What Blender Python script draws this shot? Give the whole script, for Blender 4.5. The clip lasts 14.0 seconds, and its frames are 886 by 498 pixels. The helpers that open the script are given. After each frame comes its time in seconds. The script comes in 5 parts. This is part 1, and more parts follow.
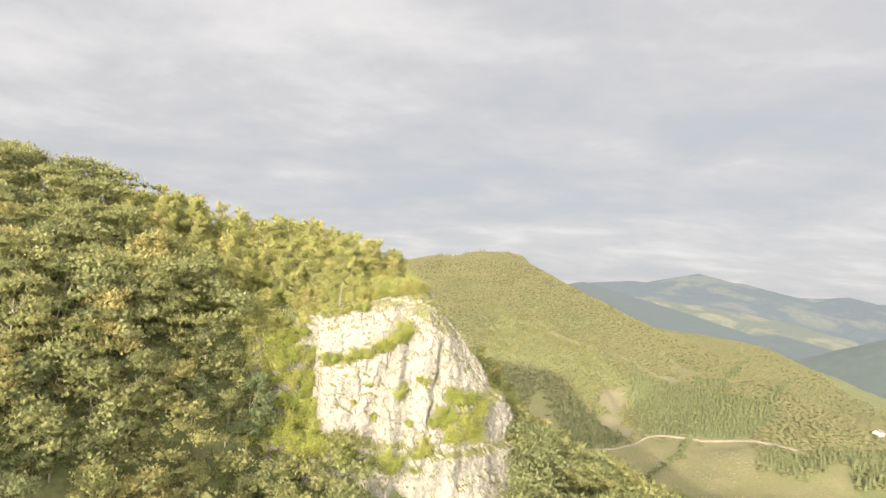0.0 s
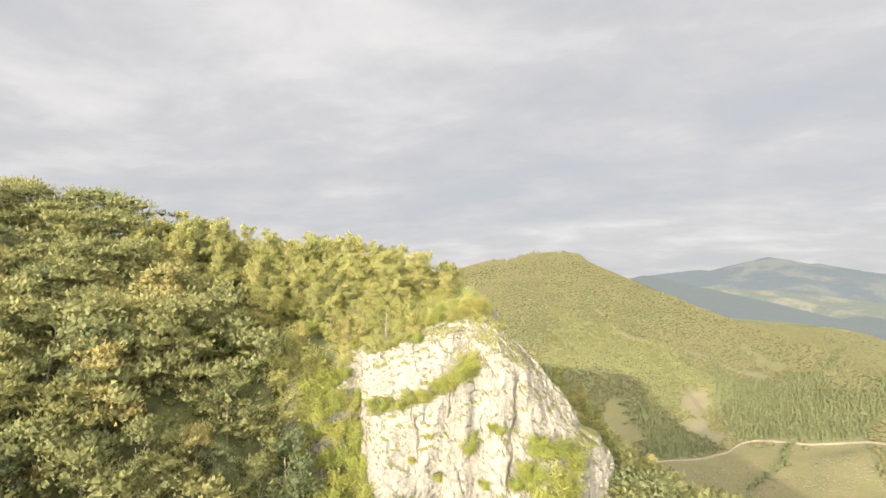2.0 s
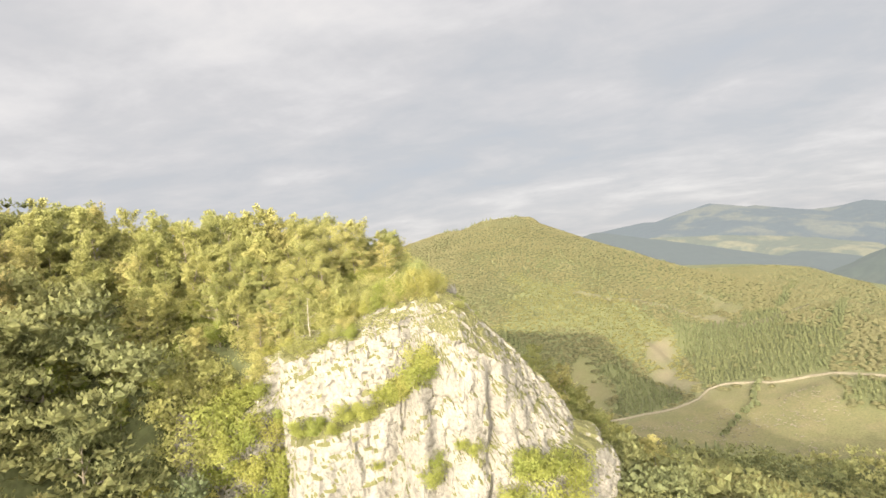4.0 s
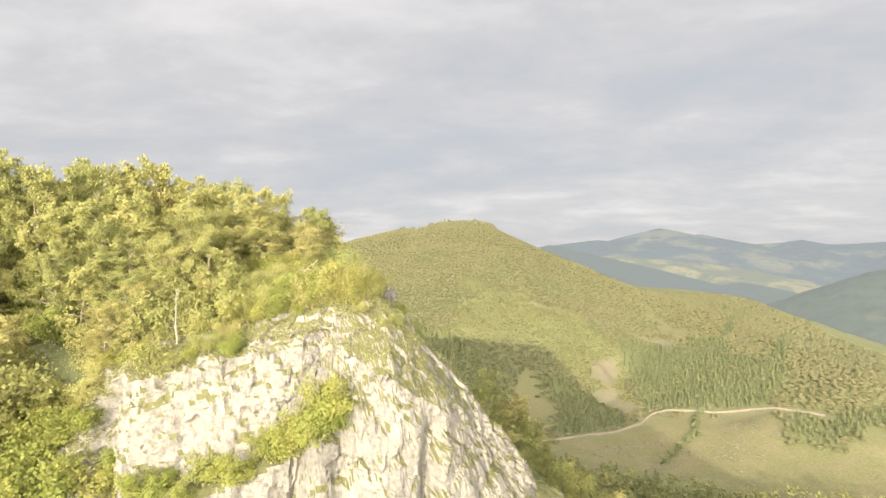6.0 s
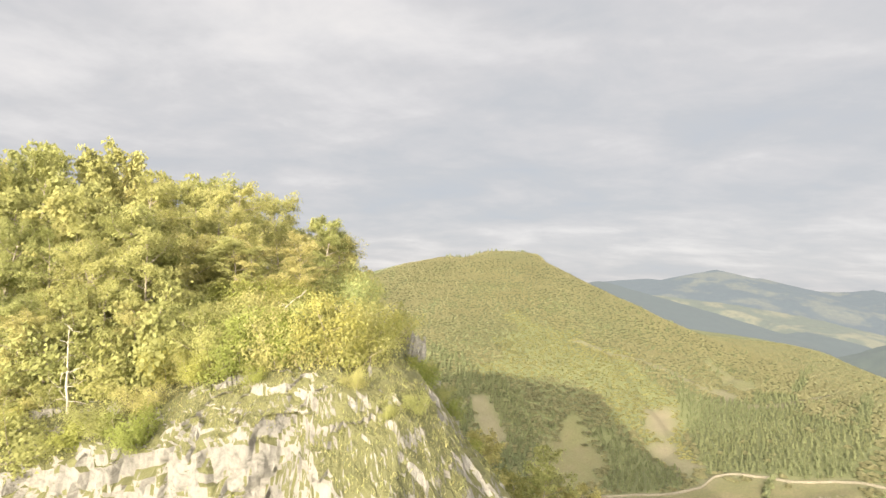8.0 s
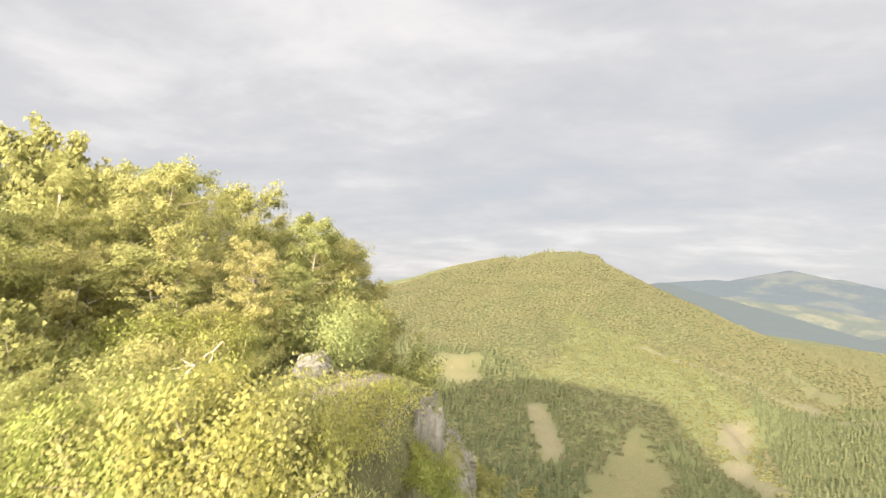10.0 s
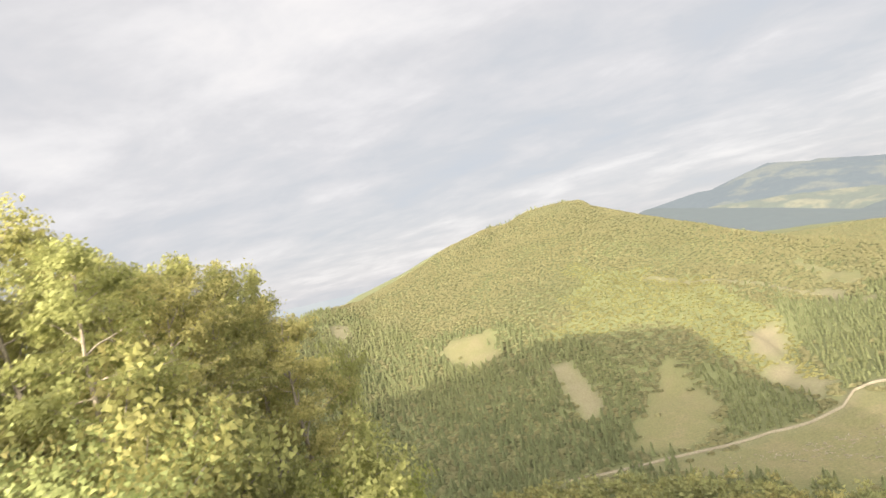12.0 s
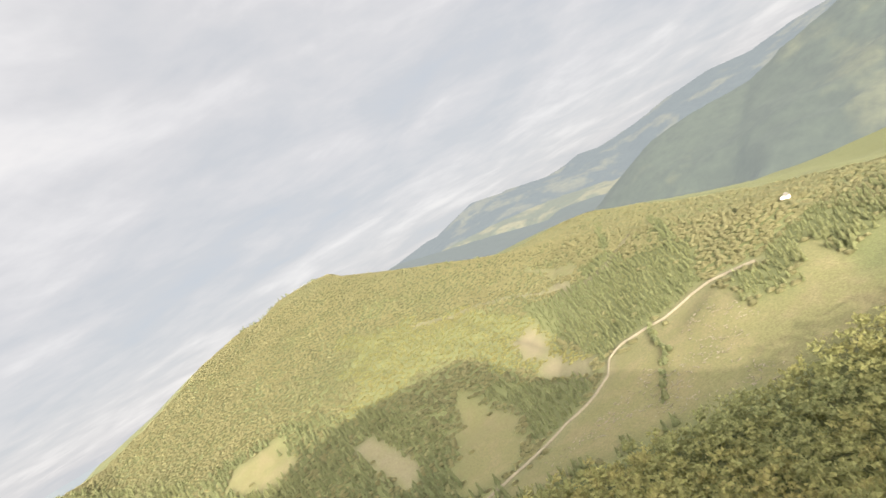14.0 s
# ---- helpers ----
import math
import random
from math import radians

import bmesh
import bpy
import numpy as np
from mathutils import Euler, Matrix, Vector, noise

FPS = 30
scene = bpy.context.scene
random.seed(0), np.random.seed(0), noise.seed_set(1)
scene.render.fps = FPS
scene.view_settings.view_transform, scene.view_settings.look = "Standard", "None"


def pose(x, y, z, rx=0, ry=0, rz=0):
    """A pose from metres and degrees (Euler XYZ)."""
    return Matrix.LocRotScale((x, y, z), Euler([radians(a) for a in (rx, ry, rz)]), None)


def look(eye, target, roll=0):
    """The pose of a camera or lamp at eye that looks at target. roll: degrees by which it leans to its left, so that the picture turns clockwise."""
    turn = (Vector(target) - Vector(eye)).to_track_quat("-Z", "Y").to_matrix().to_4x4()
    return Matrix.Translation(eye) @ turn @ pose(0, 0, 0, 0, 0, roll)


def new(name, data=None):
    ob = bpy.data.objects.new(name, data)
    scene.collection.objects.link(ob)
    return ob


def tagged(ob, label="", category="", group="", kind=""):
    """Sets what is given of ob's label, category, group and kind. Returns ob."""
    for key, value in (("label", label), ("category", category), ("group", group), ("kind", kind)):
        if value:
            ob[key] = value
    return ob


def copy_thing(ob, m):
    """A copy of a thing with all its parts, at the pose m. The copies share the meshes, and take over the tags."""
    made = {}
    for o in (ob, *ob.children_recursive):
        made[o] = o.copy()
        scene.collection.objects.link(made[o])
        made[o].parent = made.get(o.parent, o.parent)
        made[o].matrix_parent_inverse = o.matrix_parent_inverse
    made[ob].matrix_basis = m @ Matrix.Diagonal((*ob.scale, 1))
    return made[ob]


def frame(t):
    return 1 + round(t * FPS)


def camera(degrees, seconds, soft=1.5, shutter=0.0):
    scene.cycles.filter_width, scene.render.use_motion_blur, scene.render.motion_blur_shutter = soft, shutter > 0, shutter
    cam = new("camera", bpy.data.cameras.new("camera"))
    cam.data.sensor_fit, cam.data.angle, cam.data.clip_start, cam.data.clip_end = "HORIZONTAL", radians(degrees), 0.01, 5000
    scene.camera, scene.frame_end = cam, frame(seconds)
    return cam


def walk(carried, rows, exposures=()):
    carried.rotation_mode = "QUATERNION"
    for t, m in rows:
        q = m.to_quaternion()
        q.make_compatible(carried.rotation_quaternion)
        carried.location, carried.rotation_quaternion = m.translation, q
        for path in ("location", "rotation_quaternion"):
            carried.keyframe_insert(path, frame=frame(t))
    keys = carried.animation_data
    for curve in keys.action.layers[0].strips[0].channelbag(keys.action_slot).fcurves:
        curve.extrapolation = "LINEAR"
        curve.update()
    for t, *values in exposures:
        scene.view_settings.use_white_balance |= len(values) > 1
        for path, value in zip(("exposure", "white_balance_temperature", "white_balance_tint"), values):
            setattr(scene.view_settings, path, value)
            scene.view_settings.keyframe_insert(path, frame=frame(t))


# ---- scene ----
cam = camera(78.5, 14.0, soft=1.5, shutter=0.2)
PATH = [
    (0, (4.823, 2.657, -4.384), (4.601, 4.64, -4.249), 4.7),
    (0.5, (3.859, 7.999, -3.966), (3.576, 9.974, -3.836), 5.3),
    (1, (2.773, 13.394, -3.591), (2.442, 15.362, -3.461), 5.2),
    (1.5, (1.739, 18.361, -3.1), (1.371, 20.321, -2.952), 3.0),
    (2, (0.576, 23.353, -2.395), (0.167, 25.305, -2.243), 0.2),
    (2.2, (0.151, 25.275, -2.286), (-0.271, 27.224, -2.137), -0.4),
    (4.3, (-1.695, 48.527, -3.015), (-1.906, 50.516, -2.982), -6.7),
    (4.5, (-1.802, 50.491, -3.096), (-1.981, 52.482, -3.075), -6.6),
    (5, (-2.062, 55.17, -3.131), (-2.213, 57.164, -3.118), -5.2),
    (5.5, (-2.242, 59.738, -3.141), (-2.357, 61.734, -3.134), -1.8),
    (6, (-2.449, 64.554, -3.073), (-2.532, 66.552, -3.031), -0.0),
    (6.5, (-2.657, 69.505, -3.039), (-2.772, 71.5, -2.967), 2.1),
    (7, (-3.069, 74.622, -2.913), (-3.222, 76.613, -2.801), 4.9),
    (7.5, (-3.585, 79.432, -2.703), (-3.804, 81.415, -2.568), 3.7),
    (7.7, (-3.775, 81.064, -2.59), (-4.009, 83.045, -2.448), 3.3),
    (9.8, (-4.374, 96.955, -0.704), (-4.823, 98.9, -0.582), 5.1),
    (10, (-4.737, 98.745, -0.552), (-5.191, 100.689, -0.419), 3.4),
    (10.5, (-5.743, 103.62, -0.042), (-6.202, 105.566, 0.008), -0.8),
    (11, (-6.925, 109.036, 0.403), (-7.426, 110.972, 0.442), -2.8),
    (11.5, (-7.515, 113.453, 0.968), (-8.015, 115.389, 0.978), -4.5),
    (12, (-6.313, 116.997, 0.078), (-6.729, 118.952, 0.154), -12.4),
    (12.5, (-6.449, 121.445, -0.757), (-6.727, 123.421, -0.621), -21.8),
    (13, (-6.619, 128.352, -2.284), (-6.686, 130.349, -2.201), -24.8),
    (13.5, (-8.307, 134.235, -3.222), (-8.078, 136.222, -3.168), -27.6),
    (14, (-10.037, 137.84, -3.587), (-9.525, 139.773, -3.567), -30.6),
]
walk(cam, [(t, look(eye, target, roll)) for t, eye, target, roll in PATH], exposures=[(0, 1.36, 6480, 13.2), (7.6, 1.36, 6480, 13.2), (10.2, 1.48, 6480, 13.2), (12, 1.52, 6450, 13.5), (14, 1.46, 6420, 13)])

# ---------------------------------------------------------------- light
SUN_AZ, SUN_EL = 12.4, 11.4   # the way the light travels, in degrees from +y to +x, and the sun's height
sun_data = bpy.data.lights.new("sun", "SUN")
sun_data.energy, sun_data.angle, sun_data.color = 3.95, radians(0.6), (1.0, 0.86, 0.62)
sun = new("sun", sun_data)
sun.matrix_world = look((0, 0, 900), (math.sin(radians(SUN_AZ)) * 900, math.cos(radians(SUN_AZ)) * 900, 900 - math.tan(radians(SUN_EL)) * 900))

world = bpy.data.worlds.new("sky")
scene.world = world
world.use_nodes = True
wn, wl = world.node_tree.nodes, world.node_tree.links
wn.clear()
w_out, w_bg, w_sky = wn.new("ShaderNodeOutputWorld"), wn.new("ShaderNodeBackground"), wn.new("ShaderNodeTexSky")
w_sky.sky_type, w_sky.sun_disc = "NISHITA", False
w_sky.sun_elevation, w_sky.sun_rotation = radians(SUN_EL), radians(SUN_AZ + 180)
w_gain = wn.new("ShaderNodeMix")
w_gain.data_type, w_gain.blend_type = "RGBA", "MULTIPLY"
w_gain.inputs["Factor"].default_value = 1.0
w_gain.inputs["B"].default_value = (0.10, 0.10, 0.10, 1)
wl.new(w_sky.outputs[0], w_gain.inputs["A"])
# layered cloud: a level sheet seen in perspective, so that it draws together towards the horizon
w_tc, w_sep = wn.new("ShaderNodeTexCoord"), wn.new("ShaderNodeSeparateXYZ")
wl.new(w_tc.outputs["Generated"], w_sep.inputs[0])


def wmath(op, a, b=0.0, c=None):
    n = wn.new("ShaderNodeMath")
    n.operation = op
    for k, v in enumerate((a, b) if c is None else (a, b, c)):
        if isinstance(v, (int, float)):
            n.inputs[k].default_value = v
        else:
            wl.new(v, n.inputs[k])
    return n.outputs[0]


w_up = wmath("ADD", wmath("MAXIMUM", w_sep.outputs[2], 0.0), 0.17)
w_px, w_py = wmath("DIVIDE", w_sep.outputs[0], w_up), wmath("DIVIDE", w_sep.outputs[1], w_up)
w_xy = wn.new("ShaderNodeCombineXYZ")
wl.new(w_px, w_xy.inputs[0]), wl.new(w_py, w_xy.inputs[1])


def wnoise(scale, detail, rough, distort, shift):
    m, n = wn.new("ShaderNodeMapping"), wn.new("ShaderNodeTexNoise")
    m.inputs["Location"].default_value = (shift, shift * 0.7, shift * 1.3)
    m.inputs["Rotation"].default_value = (0, 0, radians(24))
    m.inputs["Scale"].default_value = (0.85, 1.1, 1)
    wl.new(w_xy.outputs[0], m.inputs[0]), wl.new(m.outputs[0], n.inputs["Vector"])
    n.inputs["Scale"].default_value, n.inputs["Detail"].default_value = scale, detail
    n.inputs["Roughness"].default_value, n.inputs["Distortion"].default_value = rough, distort
    return n.outputs["Fac"]


w_mix = wmath("ADD", wmath("MULTIPLY", wnoise(0.7, 6, 0.55, 0.3, 3.1), 0.56), wmath("MULTIPLY", wnoise(2.4, 7, 0.58, 0.25, 8.3), 0.44))
w_ramp = wn.new("ShaderNodeValToRGB")
wl.new(w_mix, w_ramp.inputs[0])
SKY_STEPS = [(0.30, (0.56, 0.605, 0.645)), (0.43, (0.61, 0.63, 0.643)), (0.52, (0.69, 0.692, 0.69)), (0.60, (0.80, 0.795, 0.78)), (0.70, (0.92, 0.90, 0.86))]
while len(w_ramp.color_ramp.elements) < len(SKY_STEPS):
    w_ramp.color_ramp.elements.new(0.5)
for e, (p, c) in zip(w_ramp.color_ramp.elements, SKY_STEPS):
    e.position, e.color = p, (*c, 1)
w_join = wn.new("ShaderNodeMix")
w_join.data_type = "RGBA"
w_join.inputs["Factor"].default_value = 0.93
wl.new(w_gain.outputs["Result"], w_join.inputs["A"]), wl.new(w_ramp.outputs[0], w_join.inputs["B"])
# bright glow all round the low sun, behind the view, added as fill light
w_dot = wn.new("ShaderNodeVectorMath")
w_dot.operation = "DOT_PRODUCT"
w_dot.inputs[1].default_value = (-math.sin(radians(SUN_AZ)) * math.cos(radians(SUN_EL)), -math.cos(radians(SUN_AZ)) * math.cos(radians(SUN_EL)), math.sin(radians(SUN_EL)))
wl.new(w_tc.outputs["Generated"], w_dot.inputs[0])
w_halo = wmath("POWER", wmath("MAXIMUM", w_dot.outputs["Value"], 0.0), 1.6)
w_glow = wn.new("ShaderNodeMix")
w_glow.data_type, w_glow.blend_type = "RGBA", "ADD"
w_glow.inputs["B"].default_value = (11.0, 9.9, 7.6, 1)
wl.new(w_halo, w_glow.inputs["Factor"]), wl.new(w_join.outputs["Result"], w_glow.inputs["A"])
wl.new(w_glow.outputs["Result"], w_bg.inputs[0]), wl.new(w_bg.outputs[0], w_out.inputs[0])
w_bg.inputs[1].default_value = 0.395

# ---------------------------------------------------------------- lie of the land


def smooth(a, b, x):
    t = np.clip((np.asarray(x, float) - a) / (b - a), 0, 1)
    return t * t * (3 - 2 * t)


def hash2(i, j, seed):
    v = np.sin(i * 127.1 + j * 311.7 + seed * 74.7) * 43758.5453
    return v - np.floor(v)


def vnoise(x, y, seed=0):
    """Value noise in the plane, 0 to 1."""
    x, y = np.asarray(x, float), np.asarray(y, float)
    i, j = np.floor(x), np.floor(y)
    fx, fy = x - i, y - j
    fx, fy = fx * fx * (3 - 2 * fx), fy * fy * (3 - 2 * fy)
    a, b = hash2(i, j, seed), hash2(i + 1, j, seed)
    c, d = hash2(i, j + 1, seed), hash2(i + 1, j + 1, seed)
    return (a * (1 - fx) + b * fx) * (1 - fy) + (c * (1 - fx) + d * fx) * fy


def fbm(x, y, octaves=4, seed=0):
    total, amp = 0.0, 0.5
    for k in range(octaves):
        total, x, y, amp = total + amp * vnoise(x, y, seed + k), np.asarray(x) * 2.03, np.asarray(y) * 2.03, amp * 0.5
    return total


def ridge(x, y, crest, fall, round_off):
    """Height of a ridge with that crest line, falling away to both sides."""
    best = np.full(np.shape(x), -1e6)
    for (ax, ay, az), (bx, by, bz) in zip(crest, crest[1:]):
        dx, dy = bx - ax, by - ay
        t = np.clip(((x - ax) * dx + (y - ay) * dy) / (dx * dx + dy * dy), 0, 1)
        d = np.hypot(x - ax - t * dx, y - ay - t * dy)
        best = np.maximum(best, az + t * (bz - az) - fall * (np.sqrt(d * d + round_off**2) - round_off))
    return best


def soft_max(a, b, k):
    h = np.clip(0.5 + 0.5 * (a - b) / k, 0, 1)
    return b * (1 - h) + a * h + k * h * (1 - h)


HOME = [(-420, 60, -16), (-205, 112, 4), (-110, 112, 9), (-90, 122, 5), (-64, 130, -4), (-40, 131, -5.2), (-24, 128, -4.9), (-15, 123, -5.2)]
NOSE = [(-15, 123, -6.2), (-9, 117, -10), (-3, 115, -19), (3, 117, -37), (10, 118, -47), (25, 117, -51), (34, 116, -55), (60, 110, -61), (100, 106, -67), (170, 95, -80), (300, 60, -110)]
HILL = [(-700, 420, -60), (-352, 640, -40), (-365, 735, -30), (-312, 815, -22), (-255, 870, -22), (-212, 925, -4), (-145, 990, 30), (-100, 1022, 47), (3, 1050, 66),
        (50, 1060, 30), (125, 1078, -20), (223, 1000, -42), (253, 840, -57), (260, 670, -61), (258, 480, -74), (262, 405, -88), (255, 340, -98), (270, 290, -116)]
RANGE_A = [(880, 1700, -165), (921, 1640, -128), (955, 1590, -86), (999, 1530, -58), (1050, 1460, -22), (1110, 1400, -14), (1250, 1290, -15), (1330, 1190, 20), (1420, 1070, 55), (1600, 900, 105)]
RANGE_C = [(486, 3000, -5), (739, 2950, 23), (982, 2900, 9), (1186, 2850, -14), (1276, 2750, -33), (1317, 2650, -83), (1364, 2550, -133), (1372, 2450, -173)]
RANGE_D = [(230, 2350, 10), (277, 2300, 30), (337, 2250, 58), (438, 2200, 32), (534, 2150, -14), (638, 2080, -62), (728, 2050, -70), (824, 2000, -85), (863, 1960, -105), (941, 1950, -76), (961, 1900, -88), (1004, 1850, -124), (1027, 1800, -160)]
RANGE_B = [(250, 4250, 20), (529, 4150, 86), (669, 4120, 114), (908, 4090, 144), (1148, 4075, 145), (1283, 4060, 169), (1404, 4045, 228), (1530, 4030, 181), (1674, 4000, 182), (1773, 3960, 147), (1935, 3900, 110),
           (2107, 3840, 114), (2223, 3760, 134), (2330, 3650, 100), (2440, 3560, 106), (2608, 3500, 118), (2857, 3400, 157), (3081, 3200, 172), (3214, 2950, 128), (3443, 2800, 155), (3600, 2300, 140), (3700, 1900, 130)]
PLAIN = [(-4500, 1500, -60), (-4000, 2600, -60), (-3000, 3500, -50), (-1500, 4200, -32), (-300, 4400, -20), (350, 4400, 0)]
FRONT_X, FRONT_Y = (-50, -42, -36, -22, -12, -7.5, -4, 0, 4, 8), (126, 110, 107, 107.5, 105, 103, 104.5, 108.5, 115, 119)
SIDE_Y, SIDE_X = (117, 120, 124, 127, 132, 140, 150, 170, 210, 270), (6, 1, -9.8, -11.2, -12, -15, -23, -48, -100, -190)


def land(x, y):
    """The height of the ground."""
    x, y = np.asarray(x, float), np.asarray(y, float)
    floor = -118 + 0.012 * np.clip(x, -400, 300) + 6 * (fbm(x / 160, y / 160, 3, 5) - 0.45) - 75 * smooth(300, 400, x)
    home = soft_max(ridge(x, y, HOME, 0.56, 9), ridge(x, y, NOSE, 0.56, 4), 2)
    south = smooth(-5, 1, np.interp(x, FRONT_X, FRONT_Y) - y) * np.clip((x + 44 + 0.8 * np.clip(106 - y, 0, 60)) / (9 + 0.8 * np.clip(106 - y, 0, 60)), 0, 1) ** 1.5 * (1 - smooth(20, 45, x))
    beside = x - np.interp(y, SIDE_Y, SIDE_X)
    east = smooth(-1.5, 3.5, beside) * smooth(117, 121, y)
    calm = smooth(4, 30, np.hypot(x + 16, y - 124))
    cape = np.clip((x + 11.6) * 2.4, 0, 25) * smooth(126.5, 123, y)
    depth = 24 - 11 * smooth(132, 143, y) * (1 - smooth(170, 200, y)) * (1 - smooth(0, 25, x))
    home = home - np.maximum(np.maximum(25 * south, depth * east), cape) + 6 * (fbm(x / 40, y / 40, 3, 2) - 0.47) * calm
    hill = ridge(x, y, HILL, 0.335, 60) + (22 * (fbm(x / 170, y / 170, 4, 9) - 0.47) + 7 * (fbm(x / 38, y / 38, 3, 14) - 0.47)) * smooth(0, 60, np.hypot(x - 3, y - 1050))
    shoulder = np.interp(x, (20, 50, 125, 223, 260, 340), (90, 47, 6, -43, -52, -56))
    hill = -soft_max(-hill, -shoulder, 8)
    return soft_max(soft_max(floor, hill, 14), home, 10)

# ---------------------------------------------------------------- materials


def material(name):
    m = bpy.data.materials.new(name)
    m.use_nodes = True
    n = m.node_tree.nodes
    return m, n, m.node_tree.links, n["Principled BSDF"]


def plain_mat(name, color, rough=0.9):
    m, n, l, p = material(name)
    p.inputs["Base Color"].default_value, p.inputs["Roughness"].default_value = (*color, 1), rough
    return m


def leaf_mat(name, dark, light, warm, vary=(0.7, 1.35), grain=2.4, relief=0.25, thin_k=0.85):
    """Foliage: each leaf differs a little, each tree differs more; light comes through."""
    m, n, l, p = material(name)
    tint = n.new("ShaderNodeAttribute")
    tint.attribute_name = "tint"
    isl = n.new("ShaderNodeNewGeometry")
    info = n.new("ShaderNodeObjectInfo")
    add = n.new("ShaderNodeMath")
    add.operation = "ADD"
    l.new(tint.outputs["Fac"], add.inputs[0]), l.new(info.outputs["Random"], add.inputs[1])
    fr = n.new("ShaderNodeMath")
    fr.operation = "PINGPONG"
    fr.inputs[1].default_value = 1.0
    l.new(add.outputs[0], fr.inputs[0])
    ramp = n.new("ShaderNodeValToRGB")
    ramp.color_ramp.elements[0].color, ramp.color_ramp.elements[1].color = (*dark, 1), (*warm, 1)
    e = ramp.color_ramp.elements.new(0.72)
    e.color = (*light, 1)
    l.new(fr.outputs[0], ramp.inputs[0])
    hsv = n.new("ShaderNodeHueSaturation")
    val = n.new("ShaderNodeMapRange")
    val.inputs["To Min"].default_value, val.inputs["To Max"].default_value = vary
    l.new(isl.outputs["Random Per Island"], val.inputs["Value"]), l.new(val.outputs[0], hsv.inputs["Value"])
    l.new(ramp.outputs[0], hsv.inputs["Color"])
    pos = isl.outputs["Position"]
    tex = n.new("ShaderNodeTexNoise")
    tex.inputs["Scale"].default_value, tex.inputs["Detail"].default_value = grain, 4
    l.new(pos, tex.inputs["Vector"])
    speck = n.new("ShaderNodeMapRange")
    speck.inputs["From Min"].default_value, speck.inputs["From Max"].default_value = 0.3, 0.7
    speck.inputs["To Min"].default_value, speck.inputs["To Max"].default_value = (0.82, 1.18) if relief < 0.5 else (0.95, 1.05)
    l.new(tex.outputs["Fac"], speck.inputs["Value"])
    both = n.new("ShaderNodeMath")
    both.operation = "MULTIPLY"
    l.new(val.outputs[0], both.inputs[0]), l.new(speck.outputs[0], both.inputs[1]), l.new(both.outputs[0], hsv.inputs["Value"])
    bmp = n.new("ShaderNodeBump")
    bmp.inputs["Strength"].default_value, bmp.inputs["Distance"].default_value = 0.7 if relief < 0.5 else 1.0, relief
    l.new(tex.outputs["Fac"], bmp.inputs["Height"]), l.new(bmp.outputs[0], p.inputs["Normal"])
    l.new(hsv.outputs[0], p.inputs["Base Color"])
    p.inputs["Roughness"].default_value, p.inputs["Specular IOR Level"].default_value = 0.7, 0.12
    tr, mix, thin = n.new("ShaderNodeBsdfTranslucent"), n.new("ShaderNodeAddShader"), n.new("ShaderNodeHueSaturation")
    thin.inputs["Value"].default_value = thin_k
    l.new(hsv.outputs[0], thin.inputs["Color"]), l.new(thin.outputs[0], tr.inputs[0])
    l.new(p.outputs[0], mix.inputs[0]), l.new(tr.outputs[0], mix.inputs[1])
    l.new(mix.outputs[0], n["Material Output"].inputs[0])
    return m


M_BEECH = leaf_mat("beech_leaves", (0.122, 0.130, 0.050), (0.150, 0.148, 0.058), (0.172, 0.160, 0.068), (0.85, 1.18), thin_k=1.15)
M_HILL = leaf_mat("hill_leaves", (0.116, 0.126, 0.074), (0.136, 0.140, 0.078), (0.156, 0.151, 0.084), (0.95, 1.05), 1.3, 3.0)
M_YOUNG = leaf_mat("young_growth_leaves", (0.156, 0.158, 0.072), (0.175, 0.170, 0.076), (0.192, 0.178, 0.082), (0.94, 1.06), 1.3, 3.0)
M_LIME = leaf_mat("shrub_leaves", (0.100, 0.118, 0.032), (0.126, 0.134, 0.037), (0.150, 0.144, 0.046), (0.85, 1.18), thin_k=1.1)
M_WOOD = leaf_mat("slope_wood_leaves", (0.067, 0.084, 0.046), (0.110, 0.112, 0.048), (0.156, 0.138, 0.060), (0.8, 1.2), thin_k=1.0)
M_PALE = leaf_mat("whitebeam_leaves", (0.122, 0.140, 0.056), (0.150, 0.158, 0.068), (0.180, 0.178, 0.094), (0.8, 1.25), thin_k=1.0)
M_FIR = leaf_mat("fir_needles", (0.083, 0.098, 0.055), (0.098, 0.111, 0.059), (0.113, 0.122, 0.063), (0.90, 1.10), 1.3, 2.0)


def noise_node(n, l, vec, scale, detail=6, rough=0.6):
    t = n.new("ShaderNodeTexNoise")
    t.inputs["Scale"].default_value, t.inputs["Detail"].default_value, t.inputs["Roughness"].default_value = scale, detail, rough
    l.new(vec, t.inputs["Vector"])
    return t.outputs["Fac"]


def ramp_node(n, l, fac, *stops):
    r = n.new("ShaderNodeValToRGB")
    while len(r.color_ramp.elements) < len(stops):
        r.color_ramp.elements.new(0.5)
    for e, (p, c) in zip(r.color_ramp.elements, stops):
        e.position, e.color = p, (*c, 1)
    l.new(fac, r.inputs[0])
    return r.outputs[0]


def mix_node(n, l, fac, a, b, how="MIX"):
    m = n.new("ShaderNodeMix")
    m.data_type, m.blend_type = "RGBA", how
    for sock, v in (("Factor", fac), ("A", a), ("B", b)):
        if isinstance(v, (int, float)):
            m.inputs[sock].default_value = v
        elif isinstance(v, tuple):
            m.inputs[sock].default_value = (*v, 1)
        else:
            l.new(v, m.inputs[sock])
    return m.outputs["Result"]


